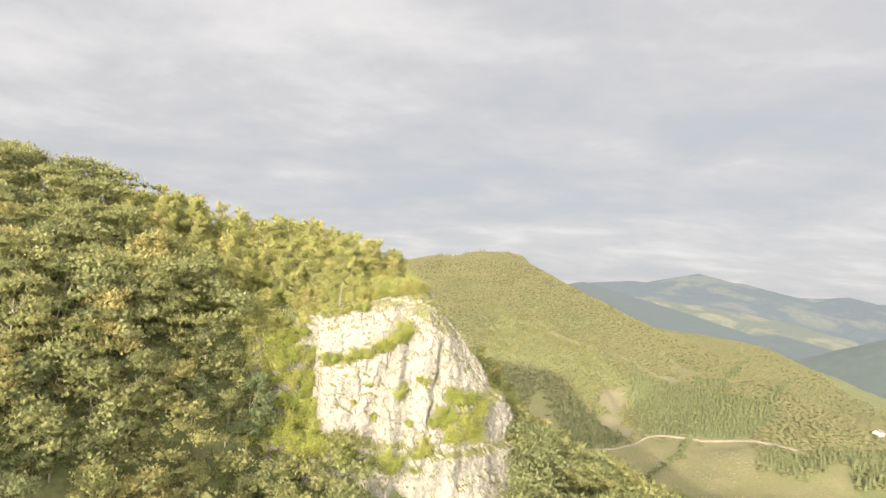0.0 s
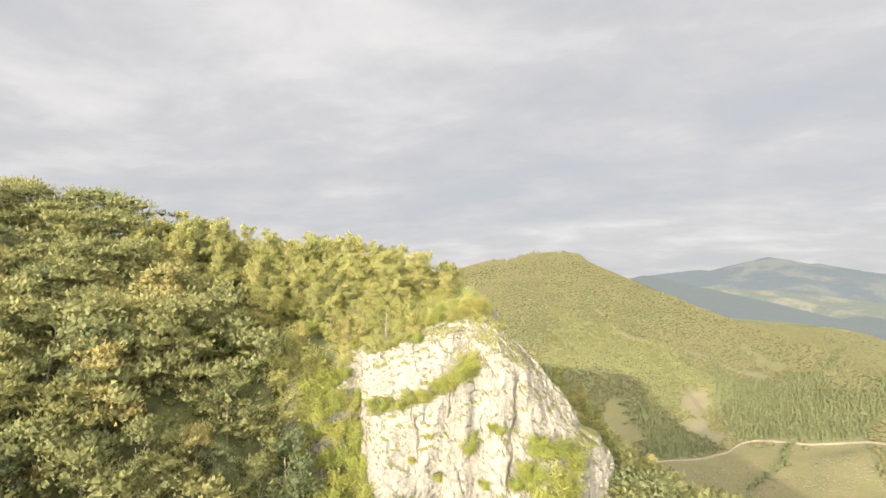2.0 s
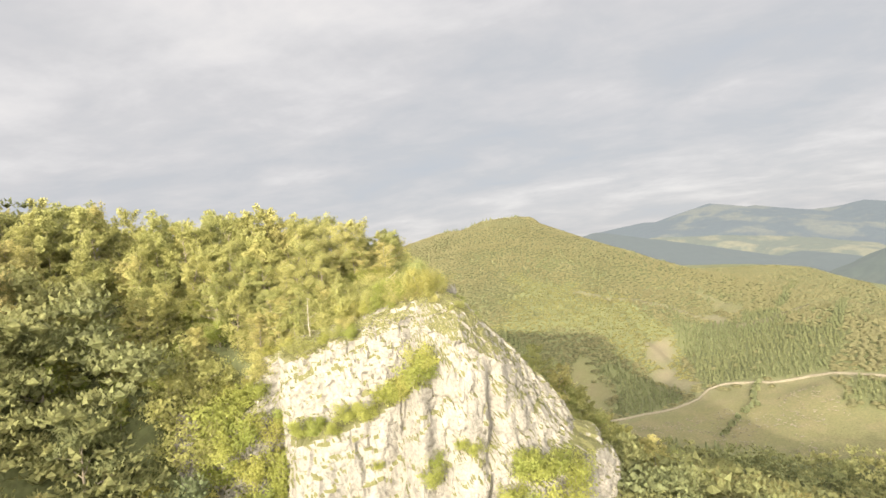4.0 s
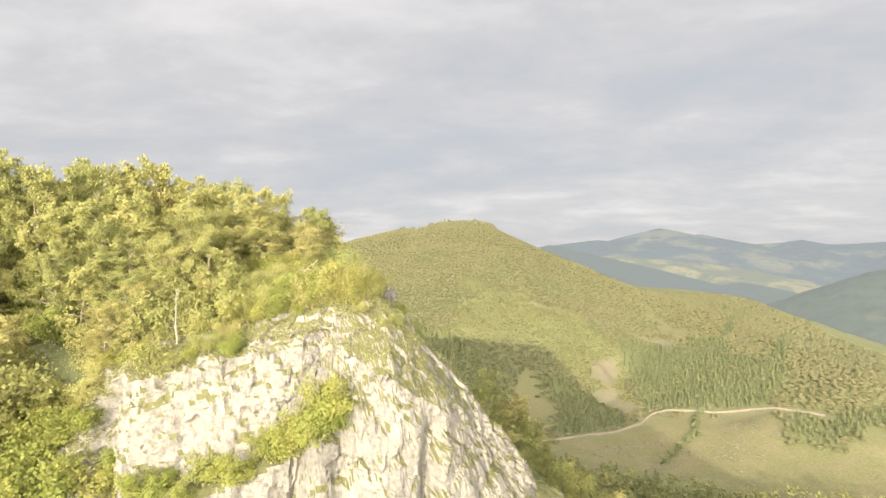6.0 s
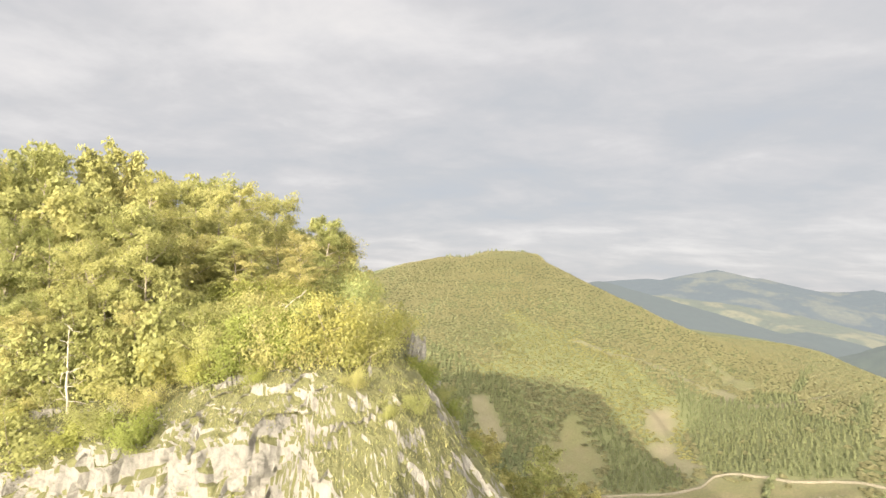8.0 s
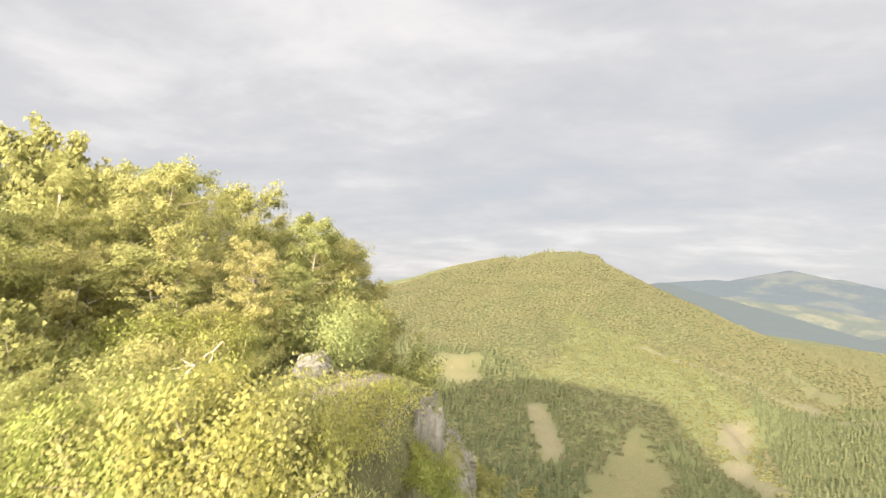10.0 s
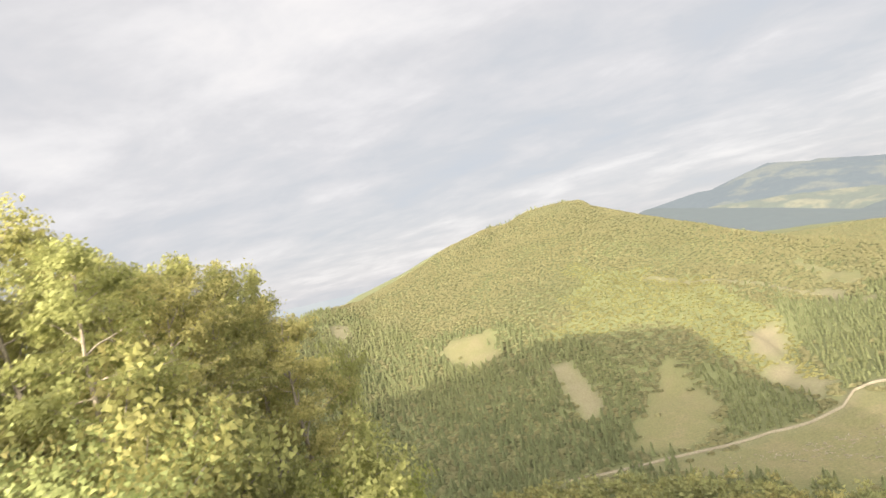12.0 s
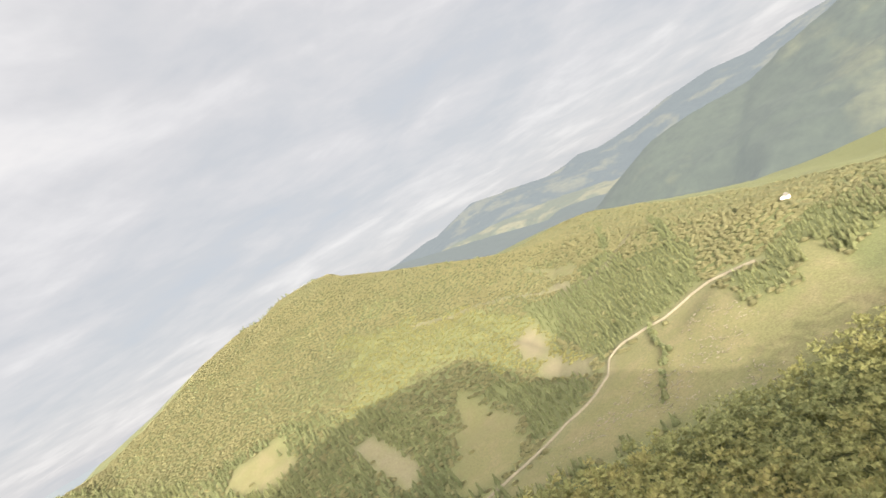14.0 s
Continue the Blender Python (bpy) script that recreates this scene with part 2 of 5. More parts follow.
def bump_node(n, l, p, height, strength, distance):
    b = n.new("ShaderNodeBump")
    b.inputs["Strength"].default_value, b.inputs["Distance"].default_value = strength, distance
    l.new(height, b.inputs["Height"]), l.new(b.outputs[0], p.inputs["Normal"])


def earth_mat(name, low, high, fine=1.2, coarse=0.12, rough=0.95):
    m, n, l, p = material(name)
    pos = n.new("ShaderNodeNewGeometry").outputs["Position"]
    c = mix_node(n, l, noise_node(n, l, pos, coarse), low, high)
    f = noise_node(n, l, pos, fine, 8, 0.7)
    v = ramp_node(n, l, f, (0.3, (0.55, 0.55, 0.55)), (0.7, (1.25, 1.25, 1.25)))
    l.new(mix_node(n, l, 1.0, c, v, "MULTIPLY"), p.inputs["Base Color"])
    p.inputs["Roughness"].default_value = rough
    bump_node(n, l, p, f, 0.6, 0.15)
    return m


def bark_mat(name, low, high):
    m, n, l, p = material(name)
    tc = n.new("ShaderNodeTexCoord").outputs["Object"]
    mp = n.new("ShaderNodeMapping")
    mp.inputs["Scale"].default_value = (6, 6, 1.2)
    l.new(tc, mp.inputs[0])
    f = noise_node(n, l, mp.outputs[0], 2.0, 6, 0.65)
    l.new(ramp_node(n, l, f, (0.3, low), (0.7, high)), p.inputs["Base Color"])
    p.inputs["Roughness"].default_value = 0.9
    bump_node(n, l, p, f, 0.5, 0.05)
    return m


def rock_mat(name):
    """Pale limestone: grey water stains, cream fresh faces, thin dark clefts, and short grass where it lies flat."""
    m, n, l, p = material(name)
    geo = n.new("ShaderNodeNewGeometry")
    pos = geo.outputs["Position"]
    mp = n.new("ShaderNodeMapping")
    mp.inputs["Scale"].default_value = (1, 1, 0.28)
    l.new(pos, mp.inputs[0])
    streak = noise_node(n, l, mp.outputs[0], 0.55, 8, 0.65)
    base = ramp_node(n, l, streak, (0.30, (0.135, 0.132, 0.125)), (0.43, (0.200, 0.195, 0.183)), (0.55, (0.248, 0.240, 0.223)), (0.72, (0.290, 0.279, 0.255)))
    grain = noise_node(n, l, pos, 2.6, 10, 0.72)
    base = mix_node(n, l, 1.0, base, ramp_node(n, l, grain, (0.28, (0.55, 0.54, 0.52)), (0.5, (1.0, 1.0, 1.0)), (0.72, (1.12, 1.1, 1.06))), "MULTIPLY")
    vor = n.new("ShaderNodeTexVoronoi")
    vor.feature = "DISTANCE_TO_EDGE"
    vor.inputs["Scale"].default_value = 0.8
    mp2 = n.new("ShaderNodeMapping")
    mp2.inputs["Scale"].default_value = (1, 1, 0.42)
    mp2.inputs["Rotation"].default_value = (0.1, 0.22, 0)
    warp = n.new("ShaderNodeVectorMath")
    warp.operation = "MULTIPLY_ADD"
    wn3 = n.new("ShaderNodeTexNoise")
    wn3.inputs["Scale"].default_value = 0.5
    l.new(pos, wn3.inputs["Vector"])
    l.new(wn3.outputs["Color"], warp.inputs[0])
    warp.inputs[1].default_value = (2.5, 2.5, 2.5)
    l.new(pos, warp.inputs[2])
    l.new(warp.outputs[0], mp2.inputs[0]), l.new(mp2.outputs[0], vor.inputs["Vector"])
    cleft = ramp_node(n, l, vor.outputs["Distance"], (0.0, (0.42, 0.39, 0.33)), (0.035, (1, 1, 1)))
    base = mix_node(n, l, 0.20, base, cleft, "MULTIPLY")
    mp3 = n.new("ShaderNodeMapping")
    mp3.inputs["Scale"].default_value, mp3.inputs["Rotation"].default_value = (0.5, 0.5, 2.2), (0.25, 0.2, 0)
    l.new(warp.outputs[0], mp3.inputs[0])
    beds = noise_node(n, l, mp3.outputs[0], 1.1, 8, 0.7)
    base = mix_node(n, l, 1.0, base, ramp_node(n, l, beds, (0.34, (0.62, 0.61, 0.58)), (0.46, (1, 1, 1))), "MULTIPLY")
    sep = n.new("ShaderNodeSeparateXYZ")
    l.new(geo.outputs["Normal"], sep.inputs[0])
    patch = noise_node(n, l, pos, 1.5, 8, 0.72)
    s1 = n.new("ShaderNodeMath")
    s1.operation = "MULTIPLY_ADD"
    s1.inputs[1].default_value = 0.95
    l.new(sep.outputs[2], s1.inputs[0]), l.new(patch, s1.inputs[2])
    green = ramp_node(n, l, s1.outputs[0], (0.97, (0, 0, 0)), (1.08, (1, 1, 1)))
    turf = mix_node(n, l, grain, (0.085, 0.092, 0.036), (0.140, 0.136, 0.058))
    l.new(mix_node(n, l, green, base, turf), p.inputs["Base Color"])
    p.inputs["Roughness"].default_value = 0.92
    hsum = n.new("ShaderNodeMath")
    hsum.operation = "MULTIPLY_ADD"
    hsum.inputs[1].default_value = 0.25
    l.new(cleft, hsum.inputs[0])
    hs2 = n.new("ShaderNodeMath")
    hs2.operation = "ADD"
    l.new(grain, hs2.inputs[0]), l.new(beds, hs2.inputs[1]), l.new(hs2.outputs[0], hsum.inputs[2])
    bump_node(n, l, p, hsum.outputs[0], 0.85, 0.35)
    return m


def ground_mat():
    m, n, l, p = material("ground")
    pos = n.new("ShaderNodeNewGeometry").outputs["Position"]
    fine, mid, big = noise_node(n, l, pos, 0.9, 8, 0.7), noise_node(n, l, pos, 0.09, 6, 0.6), noise_node(n, l, pos, 0.012, 5, 0.6)
    floor = mix_node(n, l, mid, (0.08, 0.095, 0.04), (0.105, 0.115, 0.05))
    grass = mix_node(n, l, big, (0.092, 0.098, 0.042), (0.124, 0.117, 0.058))
    grass = mix_node(n, l, ramp_node(n, l, mid, (0.45, (0, 0, 0)), (0.62, (0.6, 0.6, 0.6))), grass, (0.140, 0.122, 0.070))
    soil = mix_node(n, l, mid, (0.105, 0.097, 0.062), (0.172, 0.152, 0.102))
    am, ab = n.new("ShaderNodeAttribute"), n.new("ShaderNodeAttribute")
    am.attribute_name, ab.attribute_name = "meadow", "bare"
    c = mix_node(n, l, ab.outputs["Fac"], mix_node(n, l, am.outputs["Fac"], floor, grass), soil)
    c = mix_node(n, l, 1.0, c, ramp_node(n, l, fine, (0.3, (0.6, 0.6, 0.6)), (0.7, (1.25, 1.25, 1.25))), "MULTIPLY")
    l.new(c, p.inputs["Base Color"])
    p.inputs["Roughness"].default_value = 0.95
    bump_node(n, l, p, fine, 0.7, 0.3)
    return m


def distance_mat(name, dark, light, haze_glow, share, meadow=0.50, patch=0.0022):
    """Wooded hills kilometres away; an even blue-grey glow stands in for the hazy air before them."""
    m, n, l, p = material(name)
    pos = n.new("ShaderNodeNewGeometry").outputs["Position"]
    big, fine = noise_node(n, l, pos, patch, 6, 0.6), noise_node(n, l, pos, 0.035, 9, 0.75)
    # light patches: clearings, and sunshine between cloud shadows put into the colour
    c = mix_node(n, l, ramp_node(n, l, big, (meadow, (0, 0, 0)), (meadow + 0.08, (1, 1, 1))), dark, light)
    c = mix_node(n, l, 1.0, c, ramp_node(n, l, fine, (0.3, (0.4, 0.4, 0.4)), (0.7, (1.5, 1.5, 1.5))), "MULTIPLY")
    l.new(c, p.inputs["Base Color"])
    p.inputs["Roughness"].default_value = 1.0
    # haze: emission mixed over the hill's own colour
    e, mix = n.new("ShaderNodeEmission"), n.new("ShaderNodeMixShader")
    e.inputs[0].default_value, e.inputs[1].default_value = (*haze_glow, 1), 1.0
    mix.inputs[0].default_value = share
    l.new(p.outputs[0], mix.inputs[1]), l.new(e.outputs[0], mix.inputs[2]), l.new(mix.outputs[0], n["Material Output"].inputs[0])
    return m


M_BARK = bark_mat("beech_bark", (0.16, 0.14, 0.11), (0.36, 0.32, 0.26))
M_DEAD = bark_mat("bleached_wood", (0.28, 0.26, 0.22), (0.46, 0.43, 0.37))
M_ROCK = rock_mat("limestone")
M_GROUND = ground_mat()
M_DIRT = earth_mat("trodden_earth", (0.135, 0.120, 0.088), (0.205, 0.182, 0.138), 3.0, 0.6)
M_ROAD = earth_mat("gravel", (0.125, 0.115, 0.088), (0.185, 0.168, 0.128), 1.5, 0.1)
M_LOG = bark_mat("cut_wood", (0.13, 0.118, 0.095), (0.22, 0.20, 0.165))
M_GRASS = leaf_mat("grass", (0.095, 0.108, 0.042), (0.130, 0.135, 0.055), (0.165, 0.152, 0.075))
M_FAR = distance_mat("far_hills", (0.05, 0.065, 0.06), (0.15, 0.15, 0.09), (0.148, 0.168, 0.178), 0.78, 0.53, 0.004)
# M_LIT and M_DUSK carry sunlight and cloud shade in their colours
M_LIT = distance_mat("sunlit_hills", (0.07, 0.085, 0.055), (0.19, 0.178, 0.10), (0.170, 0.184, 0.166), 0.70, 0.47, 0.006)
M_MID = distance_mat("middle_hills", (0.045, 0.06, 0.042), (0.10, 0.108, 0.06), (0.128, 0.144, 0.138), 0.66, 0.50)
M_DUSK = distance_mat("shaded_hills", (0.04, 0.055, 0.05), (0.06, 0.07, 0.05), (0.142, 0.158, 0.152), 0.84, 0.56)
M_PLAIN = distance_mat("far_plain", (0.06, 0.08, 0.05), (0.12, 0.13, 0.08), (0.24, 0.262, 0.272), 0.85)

# ---------------------------------------------------------------- mesh helpers


def mesh_np(name, verts, faces, mat, tint=None, smooth_shade=False):
    """A mesh from arrays; all faces have the same number of corners."""
    verts, faces = np.asarray(verts, np.float32), np.asarray(faces, np.int32)
    me = bpy.data.meshes.new(name)
    n, k = faces.shape
    me.vertices.add(len(verts)), me.loops.add(n * k), me.polygons.add(n)
    me.vertices.foreach_set("co", verts.ravel())
    me.loops.foreach_set("vertex_index", faces.ravel())
    me.polygons.foreach_set("loop_start", np.arange(0, n * k, k, dtype=np.int32))
    me.polygons.foreach_set("loop_total", np.full(n, k, np.int32))
    me.polygons.foreach_set("use_smooth", np.full(n, smooth_shade))
    if tint is not None:
        me.attributes.new("tint", "FLOAT", "POINT").data.foreach_set("value", np.asarray(tint, np.float32))
    me.update(calc_edges=True)
    me.materials.append(mat)
    return me


def part(name, me, parent, label=""):
    ob = new(name, me)
    ob.parent = parent
    return tagged(ob, label)


def sheet(xs, ys):
    gx, gy = np.meshgrid(xs, ys)
    nx, ny = len(xs), len(ys)
    i = np.arange(nx * ny).reshape(ny, nx)
    faces = np.stack([i[:-1, :-1], i[:-1, 1:], i[1:, 1:], i[1:, :-1]], -1).reshape(-1, 4)
    return gx.ravel(), gy.ravel(), faces


def steps(*spans):
    return np.unique(np.concatenate([np.arange(a, b, d) for a, b, d in spans] + [[spans[-1][1]]]))


def inside(x, y, poly):
    """1 within the outline, 0 outside."""
    hit = np.zeros(np.shape(x), bool)
    for (ax, ay), (bx, by) in zip(poly, poly[1:] + poly[:1]):
        cross = (ay > y) != (by > y)
        hit ^= cross & (x < (bx - ax) * (y - ay) / ((by - ay) or 1e-9) + ax)
    return hit


def near_line(x, y, pts):
    best = np.full(np.shape(x), 1e9)
    for (ax, ay), (bx, by) in zip(pts, pts[1:]):
        dx, dy = bx - ax, by - ay
        t = np.clip(((x - ax) * dx + (y - ay) * dy) / (dx * dx + dy * dy), 0, 1)
        best = np.minimum(best, np.hypot(x - ax - t * dx, y - ay - t * dy))
    return best

# ---------------------------------------------------------------- clearings, road and path


ROAD = [(-30, 398), (17, 408), (47, 413), (74, 418), (92, 417), (110, 421), (121, 433), (132, 434), (148, 426), (158, 420), (177, 415), (187, 406), (205, 388)]
CUTS = [[(12, 404), (50, 410), (90, 414), (112, 418), (122, 430), (146, 423), (176, 412), (186, 400), (174, 370), (191, 352), (203, 332), (190, 304), (160, 300), (141, 324), (110, 344), (69, 364), (39, 380)],
        [(218, 372), (231, 373), (222, 354), (203, 332), (194, 338), (193, 352)],
        [(51, 530), (57, 497), (60, 460), (52, 435), (39, 419), (24, 411), (8, 428), (14, 457), (30, 493)],
        [(-138, 618), (-121, 623), (-86, 620), (-73, 582), (-93, 562), (-114, 579)],
        [(196, 686), (212, 606), (203, 577), (197, 606), (192, 645)]]
BARE = [[(-35, 545), (-20, 539), (-11, 508), (-3, 493), (-7, 464), (-16, 482), (-29, 521)],
        [(109, 547), (128, 557), (132, 542), (114, 503), (117, 453), (112, 426), (106, 457), (98, 484), (107, 507), (102, 522)],
        [(-290, 724), (-273, 730), (-253, 687), (-268, 682)], [(180, 603), (191, 575), (184, 556), (175, 587)]]
BELTS = [[(144, 584), (175, 574), (206, 528), (228, 457), (186, 414), (177, 419), (151, 430), (131, 439), (120, 441), (124, 468), (133, 515), (137, 560)],
         [(190, 404), (197, 386), (240, 391), (284, 388), (278, 364), (239, 342), (229, 376), (191, 359), (178, 370)],
         [(203, 582), (227, 567), (216, 517), (206, 524), (195, 554)], [(58, 430), (66, 470), (60, 505), (72, 515), (100, 470), (104, 426), (80, 421)]]
YOUNG = [(-31, 588), (-12, 660), (-3, 734), (49, 701), (109, 638), (142, 583), (136, 540), (128, 510), (120, 445), (91, 488), (75, 521), (60, 568), (24, 572)]
TRACKS = [[(188, 542), (208, 539), (246, 554), (302, 593)], [(66, 665), (109, 638), (148, 620), (181, 581)]]
TRAIL = [(-17.8, 136), (-16.7, 130), (-15.3, 128), (-13.7, 126.4), (-13.5, 124.2), (-13.7, 122.4), (-14.2, 121.2), (-15.3, 119.2), (-17, 117.5)]
FORK = [(-14.0, 121.8), (-14.9, 123.2), (-16.1, 124.3), (-18.2, 125.6), (-22, 127.5)]


def clearing(x, y, polys):
    jx, jy = 9 * (vnoise(x / 11, y / 11, 31) - 0.5), 9 * (vnoise(x / 11, y / 11, 32) - 0.5)
    hit = np.zeros(np.shape(x), bool)
    fx_, fy_ = 6 * (vnoise(x / 3, y / 3, 33) - 0.5), 6 * (vnoise(x / 3, y / 3, 34) - 0.5)
    for p in polys:
        hit |= inside(x + jx + fx_, y + jy + fy_, p)
    return hit


def soft_clearing(x, y, polys):
    """The same with a soft edge."""
    return sum(clearing(x + a, y + b, polys) * 1.0 for a, b in ((0, 0), (4, 0), (-4, 0), (0, 4), (0, -4), (7, 5), (-7, -5))) / 7

# ---------------------------------------------------------------- ground
gx, gy, gf = sheet(steps((-4700, -800, 60), (-800, -160, 12), (-160, -60, 4), (-60, 12, 1.5), (12, 210, 4), (210, 330, 6), (330, 800, 15), (800, 4700, 60)),
                   steps((-600, -60, 20), (-60, 96, 4), (96, 152, 1.5), (152, 380, 6), (380, 620, 4), (620, 700, 6), (700, 1200, 14), (1200, 4800, 60)))
ground_mesh = mesh_np("ground", np.stack([gx, gy, land(gx, gy)], -1), gf, M_GROUND, smooth_shade=True)
g_meadow = np.maximum(soft_clearing(gx, gy, CUTS), smooth(13, 6, near_line(gx, gy, [(-26, 122), (-14, 121), (-14, 134)])) * 0.7)
g_meadow = np.maximum(g_meadow, smooth(0.50, 0.56, fbm(gx / 130, gy / 130, 3, 77)) * (gy > 1300))
g_bare = np.maximum(soft_clearing(gx, gy, BARE), smooth(7, 2, near_line(gx, gy, ROAD)) * 0.4)
for track in TRACKS:
    g_bare = np.maximum(g_bare, smooth(6, 3, near_line(gx, gy, track)) * 0.6)
for key, val in (("meadow", g_meadow), ("bare", g_bare)):
    ground_mesh.attributes.new(key, "FLOAT", "POINT").data.foreach_set("value", val.astype(np.float32))
ground = tagged(new("ground", ground_mesh), "forest floor, meadow and bare earth of the valley and hills", "ground", kind="structure")


def ribbon(name, pts, width, lift, mat, label, category):
    """A worn track that lies on the ground."""
    p = np.array(pts, float)
    d = np.r_[0, np.cumsum(np.hypot(*np.diff(p, axis=0).T))]
    t = np.linspace(0, d[-1], int(d[-1] / (width * 0.4)) + 2)
    kernel = np.ones(5) / 5
    q = np.stack([np.convolve(np.pad(np.interp(t, d, p[:, k]), 2, mode="edge"), kernel, "valid") for k in (0, 1)], -1)
    tan = np.gradient(q, axis=0)
    nrm = np.stack([-tan[:, 1], tan[:, 0]], -1) / np.linalg.norm(tan, axis=1)[:, None]
    w = width * (0.8 + 0.5 * vnoise(t / (width * 2), t * 0, 3))
    vs = []
    for k in (-0.5, -0.25, 0, 0.25, 0.5):
        e = q + nrm * (w * k)[:, None]
        vs.append(np.c_[e, land(e[:, 0], e[:, 1]) + lift * (1.4 if abs(k) < 0.4 else 0.2)])
    v = np.stack(vs, 1)
    i = np.arange(v.shape[0] * 5).reshape(-1, 5)
    f = np.stack([i[:-1, :-1], i[:-1, 1:], i[1:, 1:], i[1:, :-1]], -1).reshape(-1, 4)
    return tagged(new(name, mesh_np(name, v.reshape(-1, 3), f, mat, smooth_shade=True)), label, category, kind="structure")


ribbon("road", ROAD, 1.2, 0.9, M_ROAD, "pale gravel forest road through the valley clearing", "road")
ribbon("footpath", TRAIL, 0.9, 0.05, M_DIRT, "trodden bare-earth footpath along the cliff top", "path")
ribbon("footpath", FORK, 0.7, 0.045, M_DIRT, "narrow trodden side path beside the boulder", "path")

# ---------------------------------------------------------------- distance


def backdrop(name, crest, fall, round_off, x0, x1, y0, y1, step, rough_h, mat, label, least=-400):
    bx, by, bf = sheet(np.arange(x0, x1, step), np.arange(y0, y1, step))
    off = 0.12 + 0.88 * smooth(20, 420, near_line(bx, by, [c[:2] for c in crest]))
    folds = np.abs(fbm(bx / 190 + by / 700, by / 420, 4, 23) - 0.5)
    z = ridge(bx, by, crest, fall, round_off) + rough_h * off * (fbm(bx / 330, by / 330, 5, 21) - 0.47 - 1.5 * folds) + 9 * (fbm(bx / 45, by / 45, 3, 25) - 0.5)
    z = np.maximum(z, least + 150 * (fbm(bx / 420, by / 420, 4, 8) - 0.5))
    keep = (z > -260)[bf].any(1)
    return tagged(new(name, mesh_np(name, np.stack([bx, by, z], -1), bf[keep], mat, smooth_shade=True)), label, "mountains", kind="structure")


# haze, sunlit slopes and shaded ridge below come from the materials' glow and colour
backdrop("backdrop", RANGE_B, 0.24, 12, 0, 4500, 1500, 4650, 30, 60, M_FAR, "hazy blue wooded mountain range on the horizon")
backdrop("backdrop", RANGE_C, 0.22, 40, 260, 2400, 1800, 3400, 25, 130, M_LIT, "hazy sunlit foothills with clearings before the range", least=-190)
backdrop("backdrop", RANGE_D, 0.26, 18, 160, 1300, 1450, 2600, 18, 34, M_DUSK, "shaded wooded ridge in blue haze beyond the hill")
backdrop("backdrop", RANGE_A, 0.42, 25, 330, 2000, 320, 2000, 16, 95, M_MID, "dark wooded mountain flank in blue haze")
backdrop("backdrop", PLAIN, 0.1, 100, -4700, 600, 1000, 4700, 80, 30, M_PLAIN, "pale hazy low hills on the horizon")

# ---------------------------------------------------------------- cliff
RIM = [(-50, 128, -26), (-43, 111, -21), (-36.5, 107, -17), (-30, 108, -13), (-22, 107.5, -11.3), (-16.5, 108, -9.8), (-12, 105.5, -9.8), (-7.5, 103, -11.5), (-4.2, 104.5, -14),
       (0, 108.5, -18), (3.6, 114.5, -24), (4.6, 119, -28), (-3, 122, -19), (-9, 124, -10), (-11.3, 127, -6.3), (-12.5, 132, -6.9), (-16, 140, -11), (-24, 150, -16)]
BACK = [(-41, 128, -10), (-37, 121, -10), (-33, 116, -10), (-29, 115, -10), (-22, 114, -8.6), (-17, 113.5, -7.6), (-13, 114, -6.5), (-10.5, 114, -6.4), (-9, 114.5, -7.2),
        (-5, 115, -12.6), (0, 116.5, -19.6), (0, 118, -21.5), (-6, 119.5, -12.5), (-12, 121.5, -6.2), (-14, 126, -6.1), (-15.5, 132, -7.2), (-20, 140, -11), (-28, 148, -15)]
FOOT = [-45, -50, -56, -60, -62, -62, -62, -62, -62, -62, -60, -55, -40, -27, -23, -23, -26, -30]


def hash3(i, j, k, seed):
    v = np.sin(i * 127.1 + j * 311.7 + k * 191.3 + seed * 74.7) * 43758.5453
    return v - np.floor(v)


def vnoise3(x, y, z, seed=0):
    i, j, k = np.floor(x), np.floor(y), np.floor(z)
    fx, fy, fz = x - i, y - j, z - k
    fx, fy, fz = (q * q * (3 - 2 * q) for q in (fx, fy, fz))
    out = 0
    for a in (0, 1):
        for b in (0, 1):
            for c in (0, 1):
                out = out + hash3(i + a, j + b, k + c, seed) * (fx if a else 1 - fx) * (fy if b else 1 - fy) * (fz if c else 1 - fz)
    return out


def plates(x, y, z, seed):
    """Blocky relief: each cell of a jittered grid leans and stands out by its own amount."""
    i, j, k = np.floor(x), np.floor(y), np.floor(z)
    best, val = np.full(np.shape(x), 1e9), np.zeros(np.shape(x))
    for a in (-1, 0, 1):
        for b in (-1, 0, 1):
            for c in (-1, 0, 1):
                ci, cj, ck = i + a, j + b, k + c
                px, py, pz = ci + hash3(ci, cj, ck, seed), cj + hash3(ci, cj, ck, seed + 1), ck + hash3(ci, cj, ck, seed + 2)
                d = (x - px) ** 2 + (y - py) ** 2 + (z - pz) ** 2
                h = hash3(ci, cj, ck, seed + 3) + 0.7 * (hash3(ci, cj, ck, seed + 4) - 0.5) * (x - px) + 0.9 * (hash3(ci, cj, ck, seed + 5) - 0.5) * (z - pz)
                val = np.where(d < best, h, val)
                best = np.minimum(best, d)
    return val


